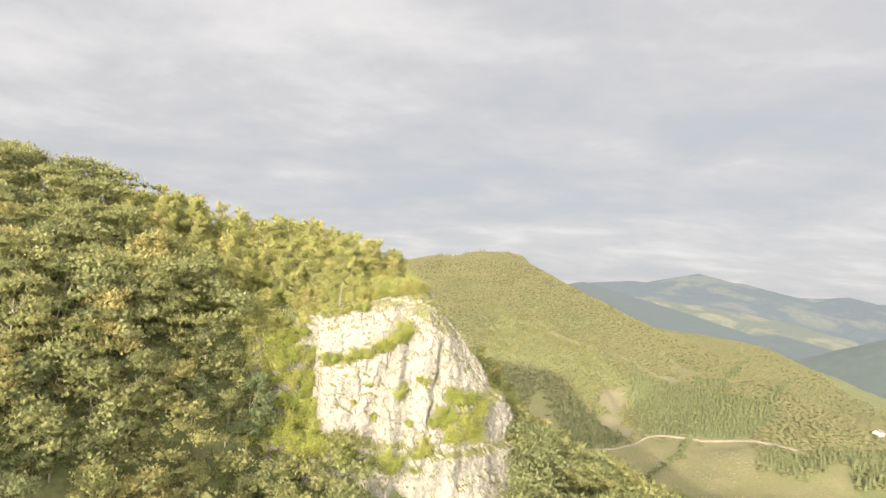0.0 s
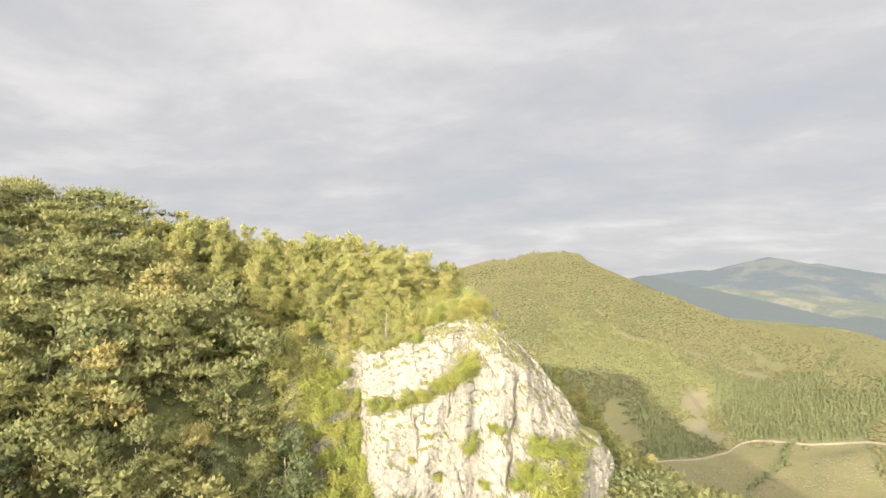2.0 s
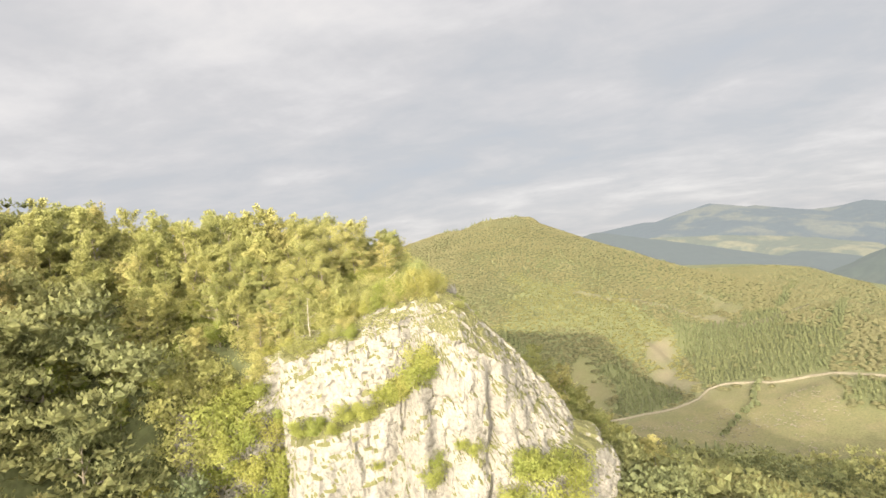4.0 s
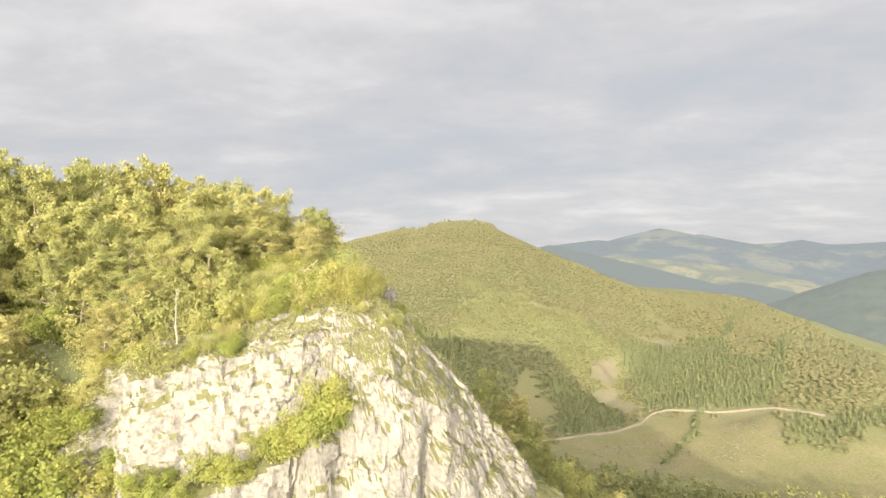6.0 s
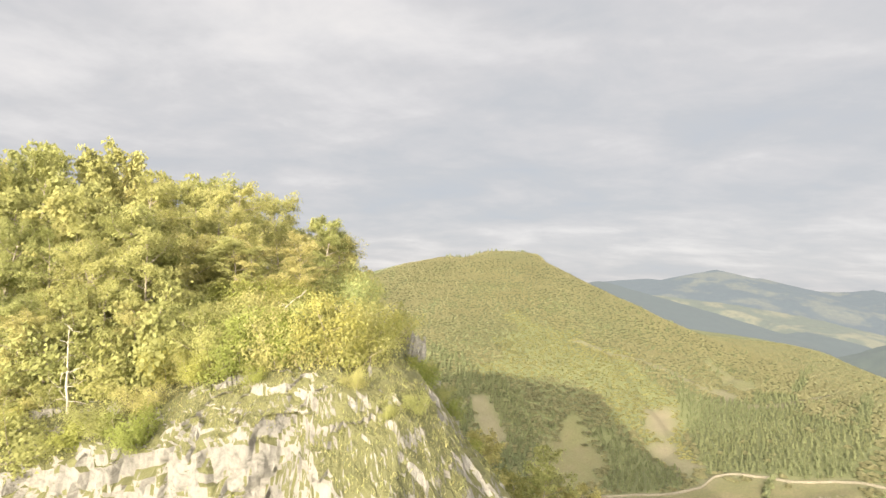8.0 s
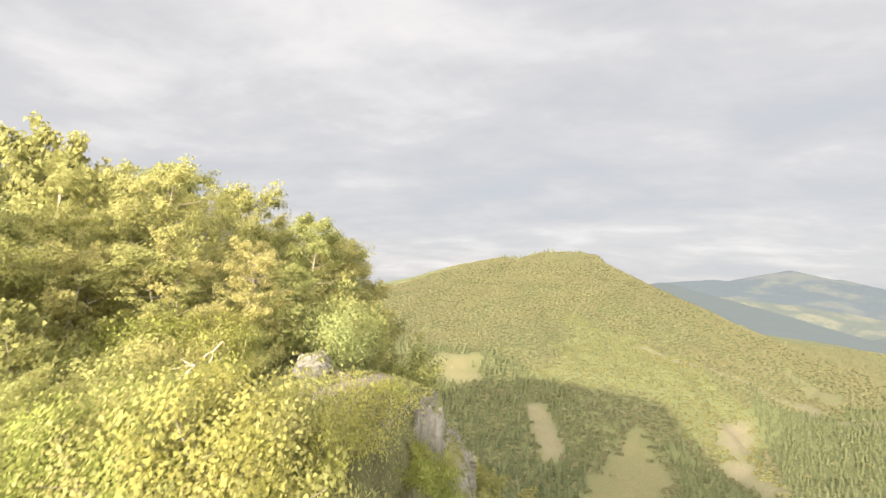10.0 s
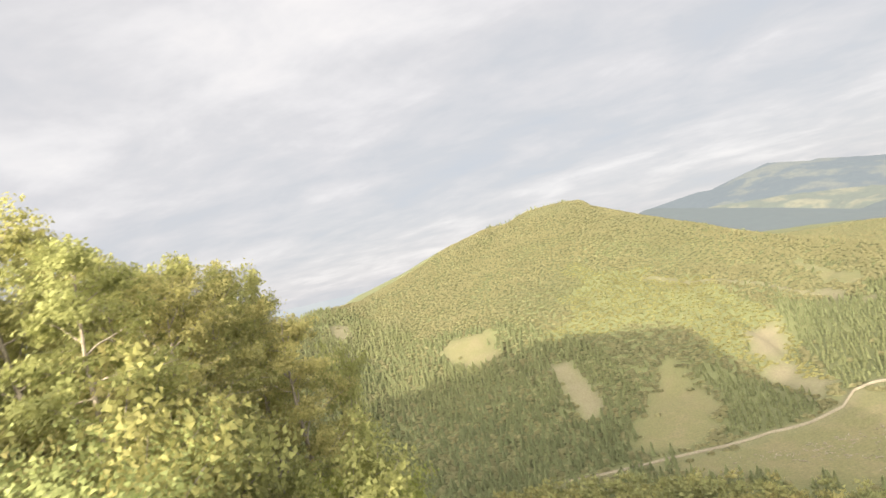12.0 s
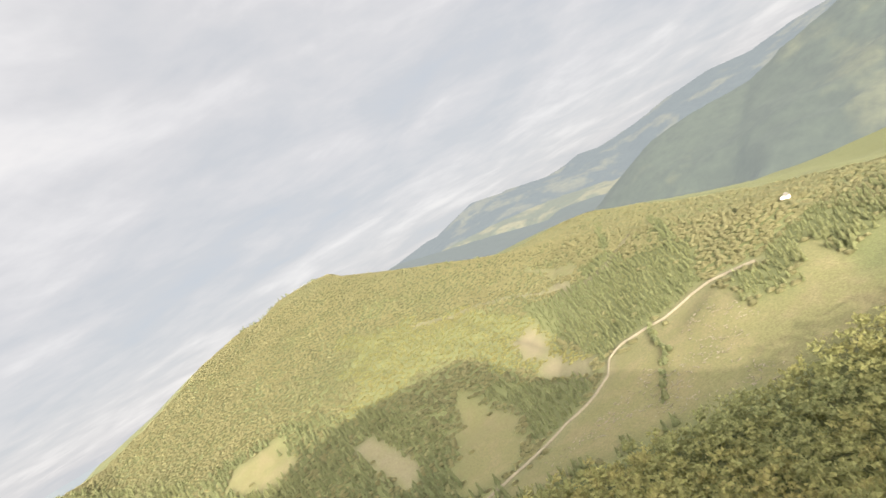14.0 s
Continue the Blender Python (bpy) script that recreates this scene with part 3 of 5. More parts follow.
def cliff_point(s, v):
    """The cliff's surface: s runs along the rim, v from the turf behind it (0) over the rim (0.25) to its foot (1)."""
    k = np.arange(len(RIM))
    bend = lambda rows, a: np.interp(s, k, [r[a] for r in rows])
    rim, back = np.stack([bend(RIM, a) for a in range(3)], -1), np.stack([bend(BACK, a) for a in range(3)], -1)
    foot = np.interp(s, k, FOOT)
    out = rim - back
    out[..., 2] = 0
    out = out / np.linalg.norm(out, axis=-1)[..., None]
    q0, q = np.clip(v / 0.25, 0, 1)[..., None], np.clip((v - 0.25) / 0.75, 0, 1)
    p = back * (1 - q0) + rim * q0
    p[..., 2] += 1.1 * np.sin(q0[..., 0] * math.pi) * (s < 12)
    deep = (rim[..., 2] - foot) * q
    p = p + out * (0.10 * deep + 1.6 * smooth(0, 4, deep))[..., None]
    p[..., 2] -= deep
    x, y, z = p[..., 0], p[..., 1], p[..., 2]
    # ledges that carry bushes: the wall below stands further out
    ledge = np.interp(x, (-40, -28, -20, -14.5, -12), (-24, -21.5, -19.3, -16.8, -14))
    south = (s < 8.6) * smooth(0, 1.5, s)
    step = 2.6 * smooth(ledge + 0.8, ledge - 0.3, z) * smooth(-30, -26, x) * (1 - smooth(-13, -11, x)) * south
    step = step + 2.4 * smooth(-24.0, -25.6, z) * smooth(-4, -2, x) * (s < 11) + 1.6 * smooth(-33, -34.5, z) * (s < 11)
    # the deep cleft between wall and pillar, and the gully west of it
    line = -4.6 + 0.10 * (z + 15) + 0.8 * (vnoise3(x * 0 + 1.5, z * 0.35, z * 0, 40) - 0.5)
    cleft = -1.5 * np.exp(-(((x - line) / 0.55) ** 2)) * smooth(6.4, 7.4, s) * (s < 9.5) * smooth(0.24, 0.30, v)
    gully = -1.7 * np.exp(-(((x + 14.2 - 0.16 * (z + 14)) / 1.3) ** 2)) * south * smooth(0.12, 0.25, v)
    gully = gully - 2.6 * np.exp(-(((x + 31.5) / 1.6) ** 2)) * south * smooth(0.2, 0.3, v)
    face = smooth(0.06, 0.25, v)
    rough = 3.0 * (vnoise3(x / 6, y / 6, z / 9, 50) - 0.5) + 0.62 * (plates(x / 3.4, y / 3.4, z / 5.0, 60) - 0.5) + 0.52 * (plates(x / 1.3, y / 1.3, z / 1.7, 70) - 0.5) + 0.20 * (plates(x / 0.55, y / 0.55, z / 0.8, 75) - 0.5)
    rough = rough + 0.14 * (vnoise3(x / 0.45, y / 0.45, z / 0.8, 80) - 0.5)
    p = p + out * ((rough * (0.35 + 0.65 * face)) * smooth(0, 0.04, v) + step + cleft + gully)[..., None]
    p[..., 2] += (0.5 * (plates(x / 1.9, y / 1.9, z / 1.9, 90) - 0.5) + 0.5 * (vnoise3(x / 0.7, y / 0.7, z / 0.7, 95) - 0.5)) * smooth(0.0, 0.06, v) * (1 - 0.6 * smooth(0.3, 0.4, v))
    return p


ss, vv = np.meshgrid(np.linspace(0, len(RIM) - 1, 540), np.r_[np.linspace(0, 0.25, 44)[:-1], np.linspace(0.25, 1, 150)])
rock_v = cliff_point(ss.ravel(), vv.ravel())
ri = np.arange(ss.size).reshape(ss.shape)
rock_f = np.stack([ri[:-1, :-1], ri[1:, :-1], ri[1:, 1:], ri[:-1, 1:]], -1).reshape(-1, 4)
# the saddle on top, between the south face's crest and the far side's
sa, sw = np.meshgrid(np.linspace(0, 1, 46), np.linspace(0, 1, 13))
saddle = cliff_point(10.35 - 2.6 * sa.ravel(), np.full(sa.size, 0.04)) * (1 - sw.ravel())[:, None] + cliff_point(10.65 + 2.5 * sa.ravel(), np.full(sa.size, 0.04)) * sw.ravel()[:, None]
saddle[:, 2] += 0.7 * np.sin(sw.ravel() * math.pi) * (vnoise(saddle[:, 0] / 0.9, saddle[:, 1] / 0.9, 17) - 0.35)
saddle[:, 2] -= 2.5 * smooth(0.82, 1.0, sa.ravel())
si = np.arange(sa.size).reshape(sa.shape) + len(rock_v)
rock_v = np.concatenate([rock_v, saddle])
rock_f = np.concatenate([rock_f, np.stack([si[:-1, :-1], si[:-1, 1:], si[1:, 1:], si[1:, :-1]], -1).reshape(-1, 4)])
tagged(new("cliff", mesh_np("cliff", rock_v, rock_f, M_ROCK)), "pale cracked limestone cliff with grassy ledges on the ridge", "cliff")

rng = np.random.default_rng(4)


def stone_mesh(name, size, seed, mat):
    bm = bmesh.new()
    bmesh.ops.create_icosphere(bm, subdivisions=4, radius=1)
    v = np.array([p.co[:] for p in bm.verts])
    f = np.array([[q.index for q in p.verts] for p in bm.faces])
    bm.free()
    u = v * 1.3 + seed * 7.3
    r = 0.72 + 0.42 * plates(u[:, 0], u[:, 1], u[:, 2], seed) + 0.22 * (vnoise3(*(u.T * 2.5), seed + 9) - 0.5)
    return mesh_np(name, v * r[:, None] * size, f, mat)


def thing(name, me, m, label, category, group=""):
    ob = new(name, me)
    ob.matrix_world = m
    return tagged(ob, label, category, group)


boulder_z = float(land(-16.2, 122.5))
thing("boulder", stone_mesh("boulder", (0.78, 0.66, 0.74), 3, M_ROCK), pose(-16.2, 122.55, boulder_z + 0.42, 8, 14, 40), "large pale limestone boulder beside the footpath", "boulder")
# a free-standing pinnacle at the pillar's outer end, and a small rock rib in the trees
thing("rock_spike", stone_mesh("rock_spike", (0.9, 0.9, 2.7), 5, M_ROCK), pose(2.6, 115.6, -24.2, 4, 6, 0), "pointed pale limestone pinnacle on the cliff's end", "rock")
thing("rock_buttress", stone_mesh("rock_buttress", (1.0, 1.3, 4.4), 11, M_ROCK), pose(-10.9, 123.4, -9.9, 2, 3, 30), "grey upright limestone buttress below the footpath", "rock")
thing("rock_rib", stone_mesh("rock_rib", (1.7, 1.7, 6.5), 8, M_ROCK), pose(-41.0, 105.0, -24.0, 4, -3, 20), "narrow pale limestone rib among the trees", "rock")

# ---------------------------------------------------------------- trees


def leaves(c, nrm, size, r, narrow=0.6):
    """Diamond-shaped leaves or sprays at the places c, turned to the directions nrm."""
    n = len(c)
    up = r.normal(size=(n, 3))
    a = np.cross(nrm, up)
    a /= np.linalg.norm(a, axis=1)[:, None] + 1e-9
    b = np.cross(nrm, a)
    b /= np.linalg.norm(b, axis=1)[:, None] + 1e-9
    sz = (size * (0.6 + 0.8 * r.random(n)))[:, None]
    a, b = a * sz, b * sz * narrow
    v = np.stack([c - a, c - b + nrm * sz * 0.1, c + a, c + b + nrm * sz * 0.1], 1).reshape(-1, 3)
    return v, np.arange(4 * n).reshape(-1, 4)


def sprigs(c, nrm, size, r):
    """Small three-cornered sprigs, for crowns seen from further off."""
    n = len(c)
    a = unit(np.cross(nrm, r.normal(size=(n, 3))))
    b = np.cross(nrm, a)
    sz = (size * (0.6 + 0.8 * r.random(n)))[:, None]
    v = np.stack([c + a * sz, c - a * sz * 0.5 + b * sz * 0.75, c - a * sz * 0.5 - b * sz * 0.75], 1).reshape(-1, 3)
    return v, np.arange(3 * n).reshape(-1, 3)


def unit(v):
    return v / (np.linalg.norm(v, axis=-1)[..., None] + 1e-9)


OCTA = np.array([(1, 0, 0), (0, 1, 0), (-1, 0, 0), (0, -1, 0), (0, 0, 1), (0, 0, -1)], float), np.array([(0, 1, 4), (1, 2, 4), (2, 3, 4), (3, 0, 4), (1, 0, 5), (2, 1, 5), (3, 2, 5), (0, 3, 5)])


def lobed_crown(r, n, size, lobes=16, wide=0.30, low=0.18, flat=0.75):
    """A crown one unit high: many leaf clumps of different sizes, each with its leaves on its upper and outer side."""
    z = low + (0.97 - low) * r.random(lobes) ** 0.8
    reach = wide * np.sqrt(np.clip(1 - ((z - (low + 0.25)) / 0.62) ** 2, 0.05, 1)) * (0.35 + 0.65 * r.random(lobes))
    ang = np.arange(lobes) * 2.4 + r.random(lobes)
    lc = np.stack([np.cos(ang) * reach, np.sin(ang) * reach, z], -1)
    lr = (0.085 + 0.075 * r.random(lobes)) * (16 / lobes) ** 0.35
    lc[:, 2] = np.minimum(lc[:, 2], 1 - lr * 0.8)
    w = lr**2
    pick = r.choice(lobes, n, p=w / w.sum())
    d = r.normal(size=(n, 3))
    d[:, 2] = np.abs(d[:, 2]) * 0.9 - 0.25
    d = unit(d)
    c = lc[pick] + d * lr[pick][:, None] * (0.7 + 0.75 * r.random((n, 1)) ** 1.6) * (1, 1, flat)
    # each spray points up and outwards and shows its broad side to the open
    way = unit(d * 0.55 + (0, 0, 0.75) + 0.5 * r.normal(size=(n, 3)))
    side = unit(np.cross(way, d + 0.35 * r.normal(size=(n, 3))))
    sz = (size * (0.55 + 0.9 * r.random(n)))[:, None]
    v = np.stack([c + way * sz * 1.35, c - way * sz * 0.5 + side * sz * 0.62, c - way * sz * 0.5 - side * sz * 0.62], 1).reshape(-1, 3)
    f = np.arange(3 * n).reshape(-1, 3)
    iv, fi = OCTA
    core = (lc[:, None] + iv[None] * (0.42 + 0.22 * r.random((lobes, 6, 1))) * lr[:, None, None] * (1, 1, flat)).reshape(-1, 3)
    cf = (fi[None] + 6 * np.arange(lobes)[:, None, None]).reshape(-1, 3)
    return np.concatenate([v, core]), np.concatenate([f, cf + len(v)])


def tubes(paths, sides_all=5):
    """Tapered limbs: each path is a list of places and a start and end radius."""
    vs, fs, base = [], [], 0
    for pts, r0, r1 in paths:
        sides = 3 if r0 < 0.03 and sides_all == 4 else sides_all
        pts = np.asarray(pts, float)
        n = len(pts)
        tan = unit(np.gradient(pts, axis=0))
        side = unit(np.cross(tan, (0.31, 0.77, 0.21)))
        other = np.cross(tan, side)
        rad = np.linspace(r0, r1, n)[:, None, None]
        a = np.arange(sides) * math.tau / sides
        ring = pts[:, None] + rad * (np.cos(a)[None, :, None] * side[:, None] + np.sin(a)[None, :, None] * other[:, None])
        vs.append(ring.reshape(-1, 3))
        i = base + np.arange(n * sides).reshape(n, sides)
        fs.append(np.stack([i[:-1], np.roll(i[:-1], -1, 1), np.roll(i[1:], -1, 1), i[1:]], -1).reshape(-1, 4))
        base += n * sides
    return np.concatenate(vs), np.concatenate(fs)


def wander(r, start, way, length, n, bend, rise=0.0):
    pts, p, d = [np.array(start, float)], np.array(start, float), unit(np.array(way, float))
    for _ in range(n - 1):
        d = unit(d + bend * r.normal(size=3) + (0, 0, rise))
        p = p + d * length / (n - 1)
        pts.append(p)
    return np.array(pts)


def beech(r, height, n_limbs, n_leaves, leaf, spread=0.3, first=0.10, gap=0.0, twigs=True, fine=True):
    """A broadleaf tree with its limbs: leaf sprays lie in flat, slightly drooping layers along the twigs. Returns the wood and the crown."""
    trunk = wander(r, (0, 0, -0.6), (0, 0, 1), height * 0.9 + 0.6, 9, 0.055, 0.05)
    wood, stems = [(trunk, height * 0.013 + 0.03, 0.03)], []
    for k in range(n_limbs):
        t = first + (0.98 - first) * (k + r.random()) / n_limbs
        q = t * 8
        o = trunk[int(q)] * (1 - q % 1) + trunk[min(int(q) + 1, 8)] * (q % 1)
        a = k * 2.4 + r.random()
        reach = height * spread * (1.05 - 0.75 * abs(t - 0.45) ** 1.2) * (0.65 + 0.5 * r.random())
        limb = wander(r, o, (math.cos(a), math.sin(a), 0.25 + 0.9 * t * r.random()), reach, 6, 0.16, 0.05)
        wood.append((limb, 0.02 + height * 0.0045 * (1.2 - t), 0.012))
        for m in range(7):
            u = 0.25 + 0.75 * r.random()
            o2 = limb[min(int(u * 5), 5)]
            twig = wander(r, o2, unit(limb[-1] - limb[0]) + 0.8 * r.normal(size=3) * (1, 1, 0.5), reach * (0.28 + 0.3 * r.random()), 4, 0.2, 0.0)
            if twigs and m < 5:
                wood.append((twig[[0, 2, 3]], 0.018, 0.006))
            if r.random() > gap:
                stems.append(twig)
        stems.append(limb[[2, 3, 4, 5]])
    stems = np.array(stems)
    pick, u = r.integers(0, len(stems), n_leaves), 3 * (0.12 + 0.88 * r.random(n_leaves) ** 0.8)
    k, w = np.minimum(u.astype(int), 2), (u - np.minimum(u.astype(int), 2))[:, None]
    size = 0.014 * height + 0.08
    off = r.normal(size=(n_leaves, 3)) * (size, size, size * 0.42)
    off[:, 2] -= 0.45 * np.hypot(off[:, 0], off[:, 1])
    c = stems[pick, k] * (1 - w) + stems[pick, k + 1] * w + off
    out = unit(c * (1, 1, 0) + (0, 0, 0.01))
    facing = unit(r.normal(size=(n_leaves, 3)) * 0.42 + out * 0.9 + (0, 0, 0.4))
    v, f = leaves(c, facing, leaf, r, 0.62) if fine else sprigs(c, facing, leaf, r)
    return tubes(wood, 4), (v, f)


def beech_thing(r, height, limbs, n, leaf, label, mat=None, **kw):
    (wv, wf), (cv, cf) = beech(r, height, limbs, n, leaf, **kw)
    ob = tagged(new("beech_tree"), label, "tree", "trees on the ridge")
    part("trunk", mesh_np("trunk", wv, wf, M_BARK, smooth_shade=True), ob, "grey bark with forking limbs")
    part("crown", mesh_np("crown", cv, cf, mat or M_BEECH), ob)
    return ob


def simple_thing(r, height, n, leaf, label):
    cv, cf = lobed_crown(r, n, leaf / height, lobes=30, wide=0.32, low=0.10)
    ob = tagged(new("beech_tree"), label, "tree", "trees on the slope")
    trunk = wander(r, (0, 0, -0.8), (0, 0, 1), height * 0.8, 6, 0.05, 0.05)
    wood = [(trunk, 0.2, 0.05)]
    for k in range(7):
        o = trunk[2 + k % 3]
        wood.append((wander(r, o, (math.cos(k * 2.4), math.sin(k * 2.4), 0.7), height * 0.28, 4, 0.15), 0.07, 0.02))
    wv, wf = tubes(wood, 4)
    part("trunk", mesh_np("trunk", wv, wf, M_BARK, smooth_shade=True), ob, "grey bark with forking limbs")
    part("crown", mesh_np("crown", cv * height, cf, M_WOOD), ob)
    return ob


def shrub_thing(r, height, n, leaf, label, mat):
    wood, tips = [], []
    for k in range(8):
        a = k * 2.4 + r.random()
        st = wander(r, (0, 0, -0.3), (0.55 * math.cos(a), 0.55 * math.sin(a), 0.9), height * (0.7 + 0.4 * r.random()), 6, 0.16, 0.02)
        wood.append((st, 0.035, 0.008))
        tips += [st[2], st[3], st[4], st[5], st[5]]
        for _ in range(2):
            tw = wander(r, st[3], unit(r.normal(size=3) + (0, 0, 0.4)), height * 0.3, 3, 0.2)
            wood.append((tw, 0.015, 0.006))
            tips += [tw[1], tw[2]]
    tips = np.array(tips)
    c = tips[r.integers(0, len(tips), n)] + r.normal(size=(n, 3)) * height * (0.095, 0.095, 0.075)
    v, f = sprigs(c, unit(r.normal(size=(n, 3)) * 0.45 + unit(c * (1, 1, 0)) * 0.9 + (0, 0, 0.5)), leaf, r)
    wv, wf = tubes(wood, 4)
    ob = tagged(new("shrub"), label, "shrub", "shrubs on the cliff")
    part("wood", mesh_np("wood", wv, wf, M_BARK, smooth_shade=True), ob, "thin brown branching wood")
    part("foliage", mesh_np("foliage", v, f, mat), ob)
    return ob


def place(x, y, z, turn, sx, sz):
    return Matrix.LocRotScale((x, y, z), Euler((0, 0, turn)), (sx, sx, sz))


def plant(kinds, spots, used):
    """Sets one tree or shrub of a random kind at each spot: x, y, z, width and height factors."""
    for x, y, z, sx, sz in spots:
        ob = kinds[int(rng.integers(0, len(kinds)))]
        m = place(x, y, z, float(rng.random() * math.tau), sx, sz)
        if ob.name in used:
            copy_thing(ob, m)
        else:
            used.add(ob.name)
            ob.matrix_world = m


def scatter(x0, x1, y0, y1, step):
    a, b = np.meshgrid(np.arange(x0, x1, step), np.arange(y0, y1, step))
    a, b = a.ravel(), b.ravel()
    return a + (rng.random(len(a)) - 0.5) * step * 0.9, b + (rng.random(len(a)) - 0.5) * step * 0.9


USED = set()
L1, L2 = "tall beech with yellow-green leaves and grey limbs", "leafy young beech turning yellow on the ridge"
r5 = np.random.default_rng(21)
NEAR = [beech_thing(r5, 14.5, 22, 15500, 0.105, L1, fine=False), beech_thing(r5, 14, 21, 15000, 0.105, L1, spread=0.28, fine=False), beech_thing(r5, 13.5, 20, 14000, 0.10, L2, gap=0.15, fine=False),
        beech_thing(r5, 15, 22, 15500, 0.105, L1, spread=0.27, fine=False)]
MIDDLE = [beech_thing(r5, 14.5, 18, 5000, 0.21, L1, twigs=False, fine=False), beech_thing(r5, 13.5, 17, 4700, 0.21, L2, spread=0.28, twigs=False, fine=False),
          beech_thing(r5, 15, 18, 5000, 0.21, L1, spread=0.29, twigs=False, fine=False)]
LOW = [simple_thing(r5, 13, 3300, 0.205, "broadleaf tree with a dense rounded green crown"), simple_thing(r5, 12, 3100, 0.205, "broadleaf tree with an uneven dark green crown"),
       simple_thing(r5, 14, 3400, 0.205, "tall broadleaf tree with a domed green crown"), simple_thing(r5, 11, 2900, 0.195, "young broadleaf tree with a light green crown")]


def line_dist(x, y):
    """How far a spot is from the open lane along the cliff that has no tall trees."""
    return near_line(x, y, [(-5, 60), (-7, 112), (-7, 122), (-7, 150)])


def on_rock(x, y):
    front = np.interp(x, FRONT_X, FRONT_Y)
    return (x > -37) & (x < 8) & (y > front - 6) & (y < np.interp(x, (-37, -29, -22, -13, 8), (119, 115.5, 114.5, 116, 122)))


# the wood on the ridge behind the rim
tx, ty = scatter(-80, -12, 111, 170, 4.5)
open_ground = (near_line(tx, ty, TRAIL) < 2.2) | (near_line(tx, ty, FORK) < 1.6) | (np.hypot(tx + 16, ty - 122) < 2.5)
lane = (tx > np.interp(ty, (112, 118, 122, 128, 135, 142, 150, 172), (-21, -20, -19.5, -18.5, -18.5, -20, -24, -46)))
ok = ~on_rock(tx, ty) & ~open_ground & ~lane & ~((tx > -25.5) & (ty < 119.5)) & ((ty < 150) | (tx > -55)) & (ty < 165)
tx, ty = tx[ok], ty[ok]
tz = land(tx, ty)
# the tops keep a level line: trees on lower ground are taller, those at the rim lower
tops = np.interp(-tx, (17, 22, 27, 33, 40, 46, 60, 80), (3.8, 6.0, 8.2, 10.4, 12.8, 14.4, 15.4, 19.8)) + 2.6 * (rng.random(len(tx)) - 0.6)
tops = tops - 2.4 * np.exp(-((tx + 25.5) ** 2 + (ty - 123) ** 2) / 12)
tall = np.clip(tops - tz, 6, 20) * np.interp(ty, (111, 115, 121, 128, 172), (0.5, 0.62, 0.8, 1.0, 1.0))
grow = tall / 14.3
wide_k = np.clip(grow, 0.75, 1.1)
close = (tx > -33) & (ty < 144)
spots_all = np.stack([tx, ty, tz, wide_k, grow], -1)
edge = [(-21.6, 138.6, 5.8), (-23.2, 143.2, 6.0), (-25.2, 147.2, 5.6), (-20.8, 133.6, 4.6), (-22.8, 150.5, -1.0), (-24.4, 153.0, 0.5), (-30, 115.5, 0.5), (-27.5, 116.5, 1.0), (-24.5, 121.5, 1.6), (-27, 120.5, 3.2), (-33, 117, 2.5), (-36, 118, 3.5), (-39, 117, 3), (-42.5, 116, 2)]
plant(NEAR, [(*q,) for q in spots_all[close]] + [(x, y, float(land(x, y)), 0.9, (top - float(land(x, y))) / 13.6) for x, y, top in edge], USED)
plant(MIDDLE, [(*q,) for q in spots_all[~close]], USED)
# trees under the cliff's far side
ex, ey = scatter(-14, 26, 132, 172, 6.2)
ok = ex > np.interp(ey, SIDE_Y, SIDE_X) + 5
ex, ey = ex[ok], ey[ok]
g = 0.8 + 0.3 * rng.random(len(ex))
plant(MIDDLE, [(*q,) for q in np.stack([ex, ey, land(ex, ey), g, g * 0.9], -1)], USED)

# the wood on the slope below, nearest part tree by tree
sx_, sy_ = scatter(-84, -30, 62, 103, 5.9)
ok = ~on_rock(sx_, sy_) & (line_dist(sx_, sy_) > 20)
sx_, sy_ = sx_[ok], sy_[ok]
g = 0.75 + 0.4 * rng.random(len(sx_))
plant(LOW, [(*q,) for q in np.stack([sx_, sy_, land(sx_, sy_), g, g], -1)], USED)

# lighter trees close beside the cliff's western end
WEST = [beech_thing(r5, 14.5, 18, 5000, 0.21, "bright yellow-green beech beside the cliff", mat=M_LIME, twigs=False, fine=False), beech_thing(r5, 13.5, 17, 4700, 0.21, "leafy light green beech beside the cliff", mat=M_LIME, spread=0.28, twigs=False, fine=False)]
wx, wy = scatter(-62, -39, 101, 113, 3.9)
ok = (wx < np.interp(wy, (100, 106, 109, 113), (-40.5, -41, -43, -43)))
wx, wy = wx[ok], wy[ok]
wz = land(wx, wy)
wt = np.interp(wx, (-62, -52, -45, -40), (-1.5, -5.5, -10, -12.5)) + 3.5 * (rng.random(len(wx)) - 0.6) + 0.45 * (wy - 108)
plant(WEST, [(x, y, z, float(np.clip(h, 0.55, 0.9)), float(h)) for x, y, z, h in zip(wx, wy, wz, np.clip((wt - wz) / 14.3, 0.4, 1.15))], USED)
for x, y, h in [(-36.5, 101.5, 0.95), (-33.5, 101, 0.8), (-35, 98, 0.9), (-30.5, 100.5, 0.7), (-38.5, 98.5, 1.0)]:
    plant(WEST, [(x, y, float(land(x, y)), 0.8, h)], USED)

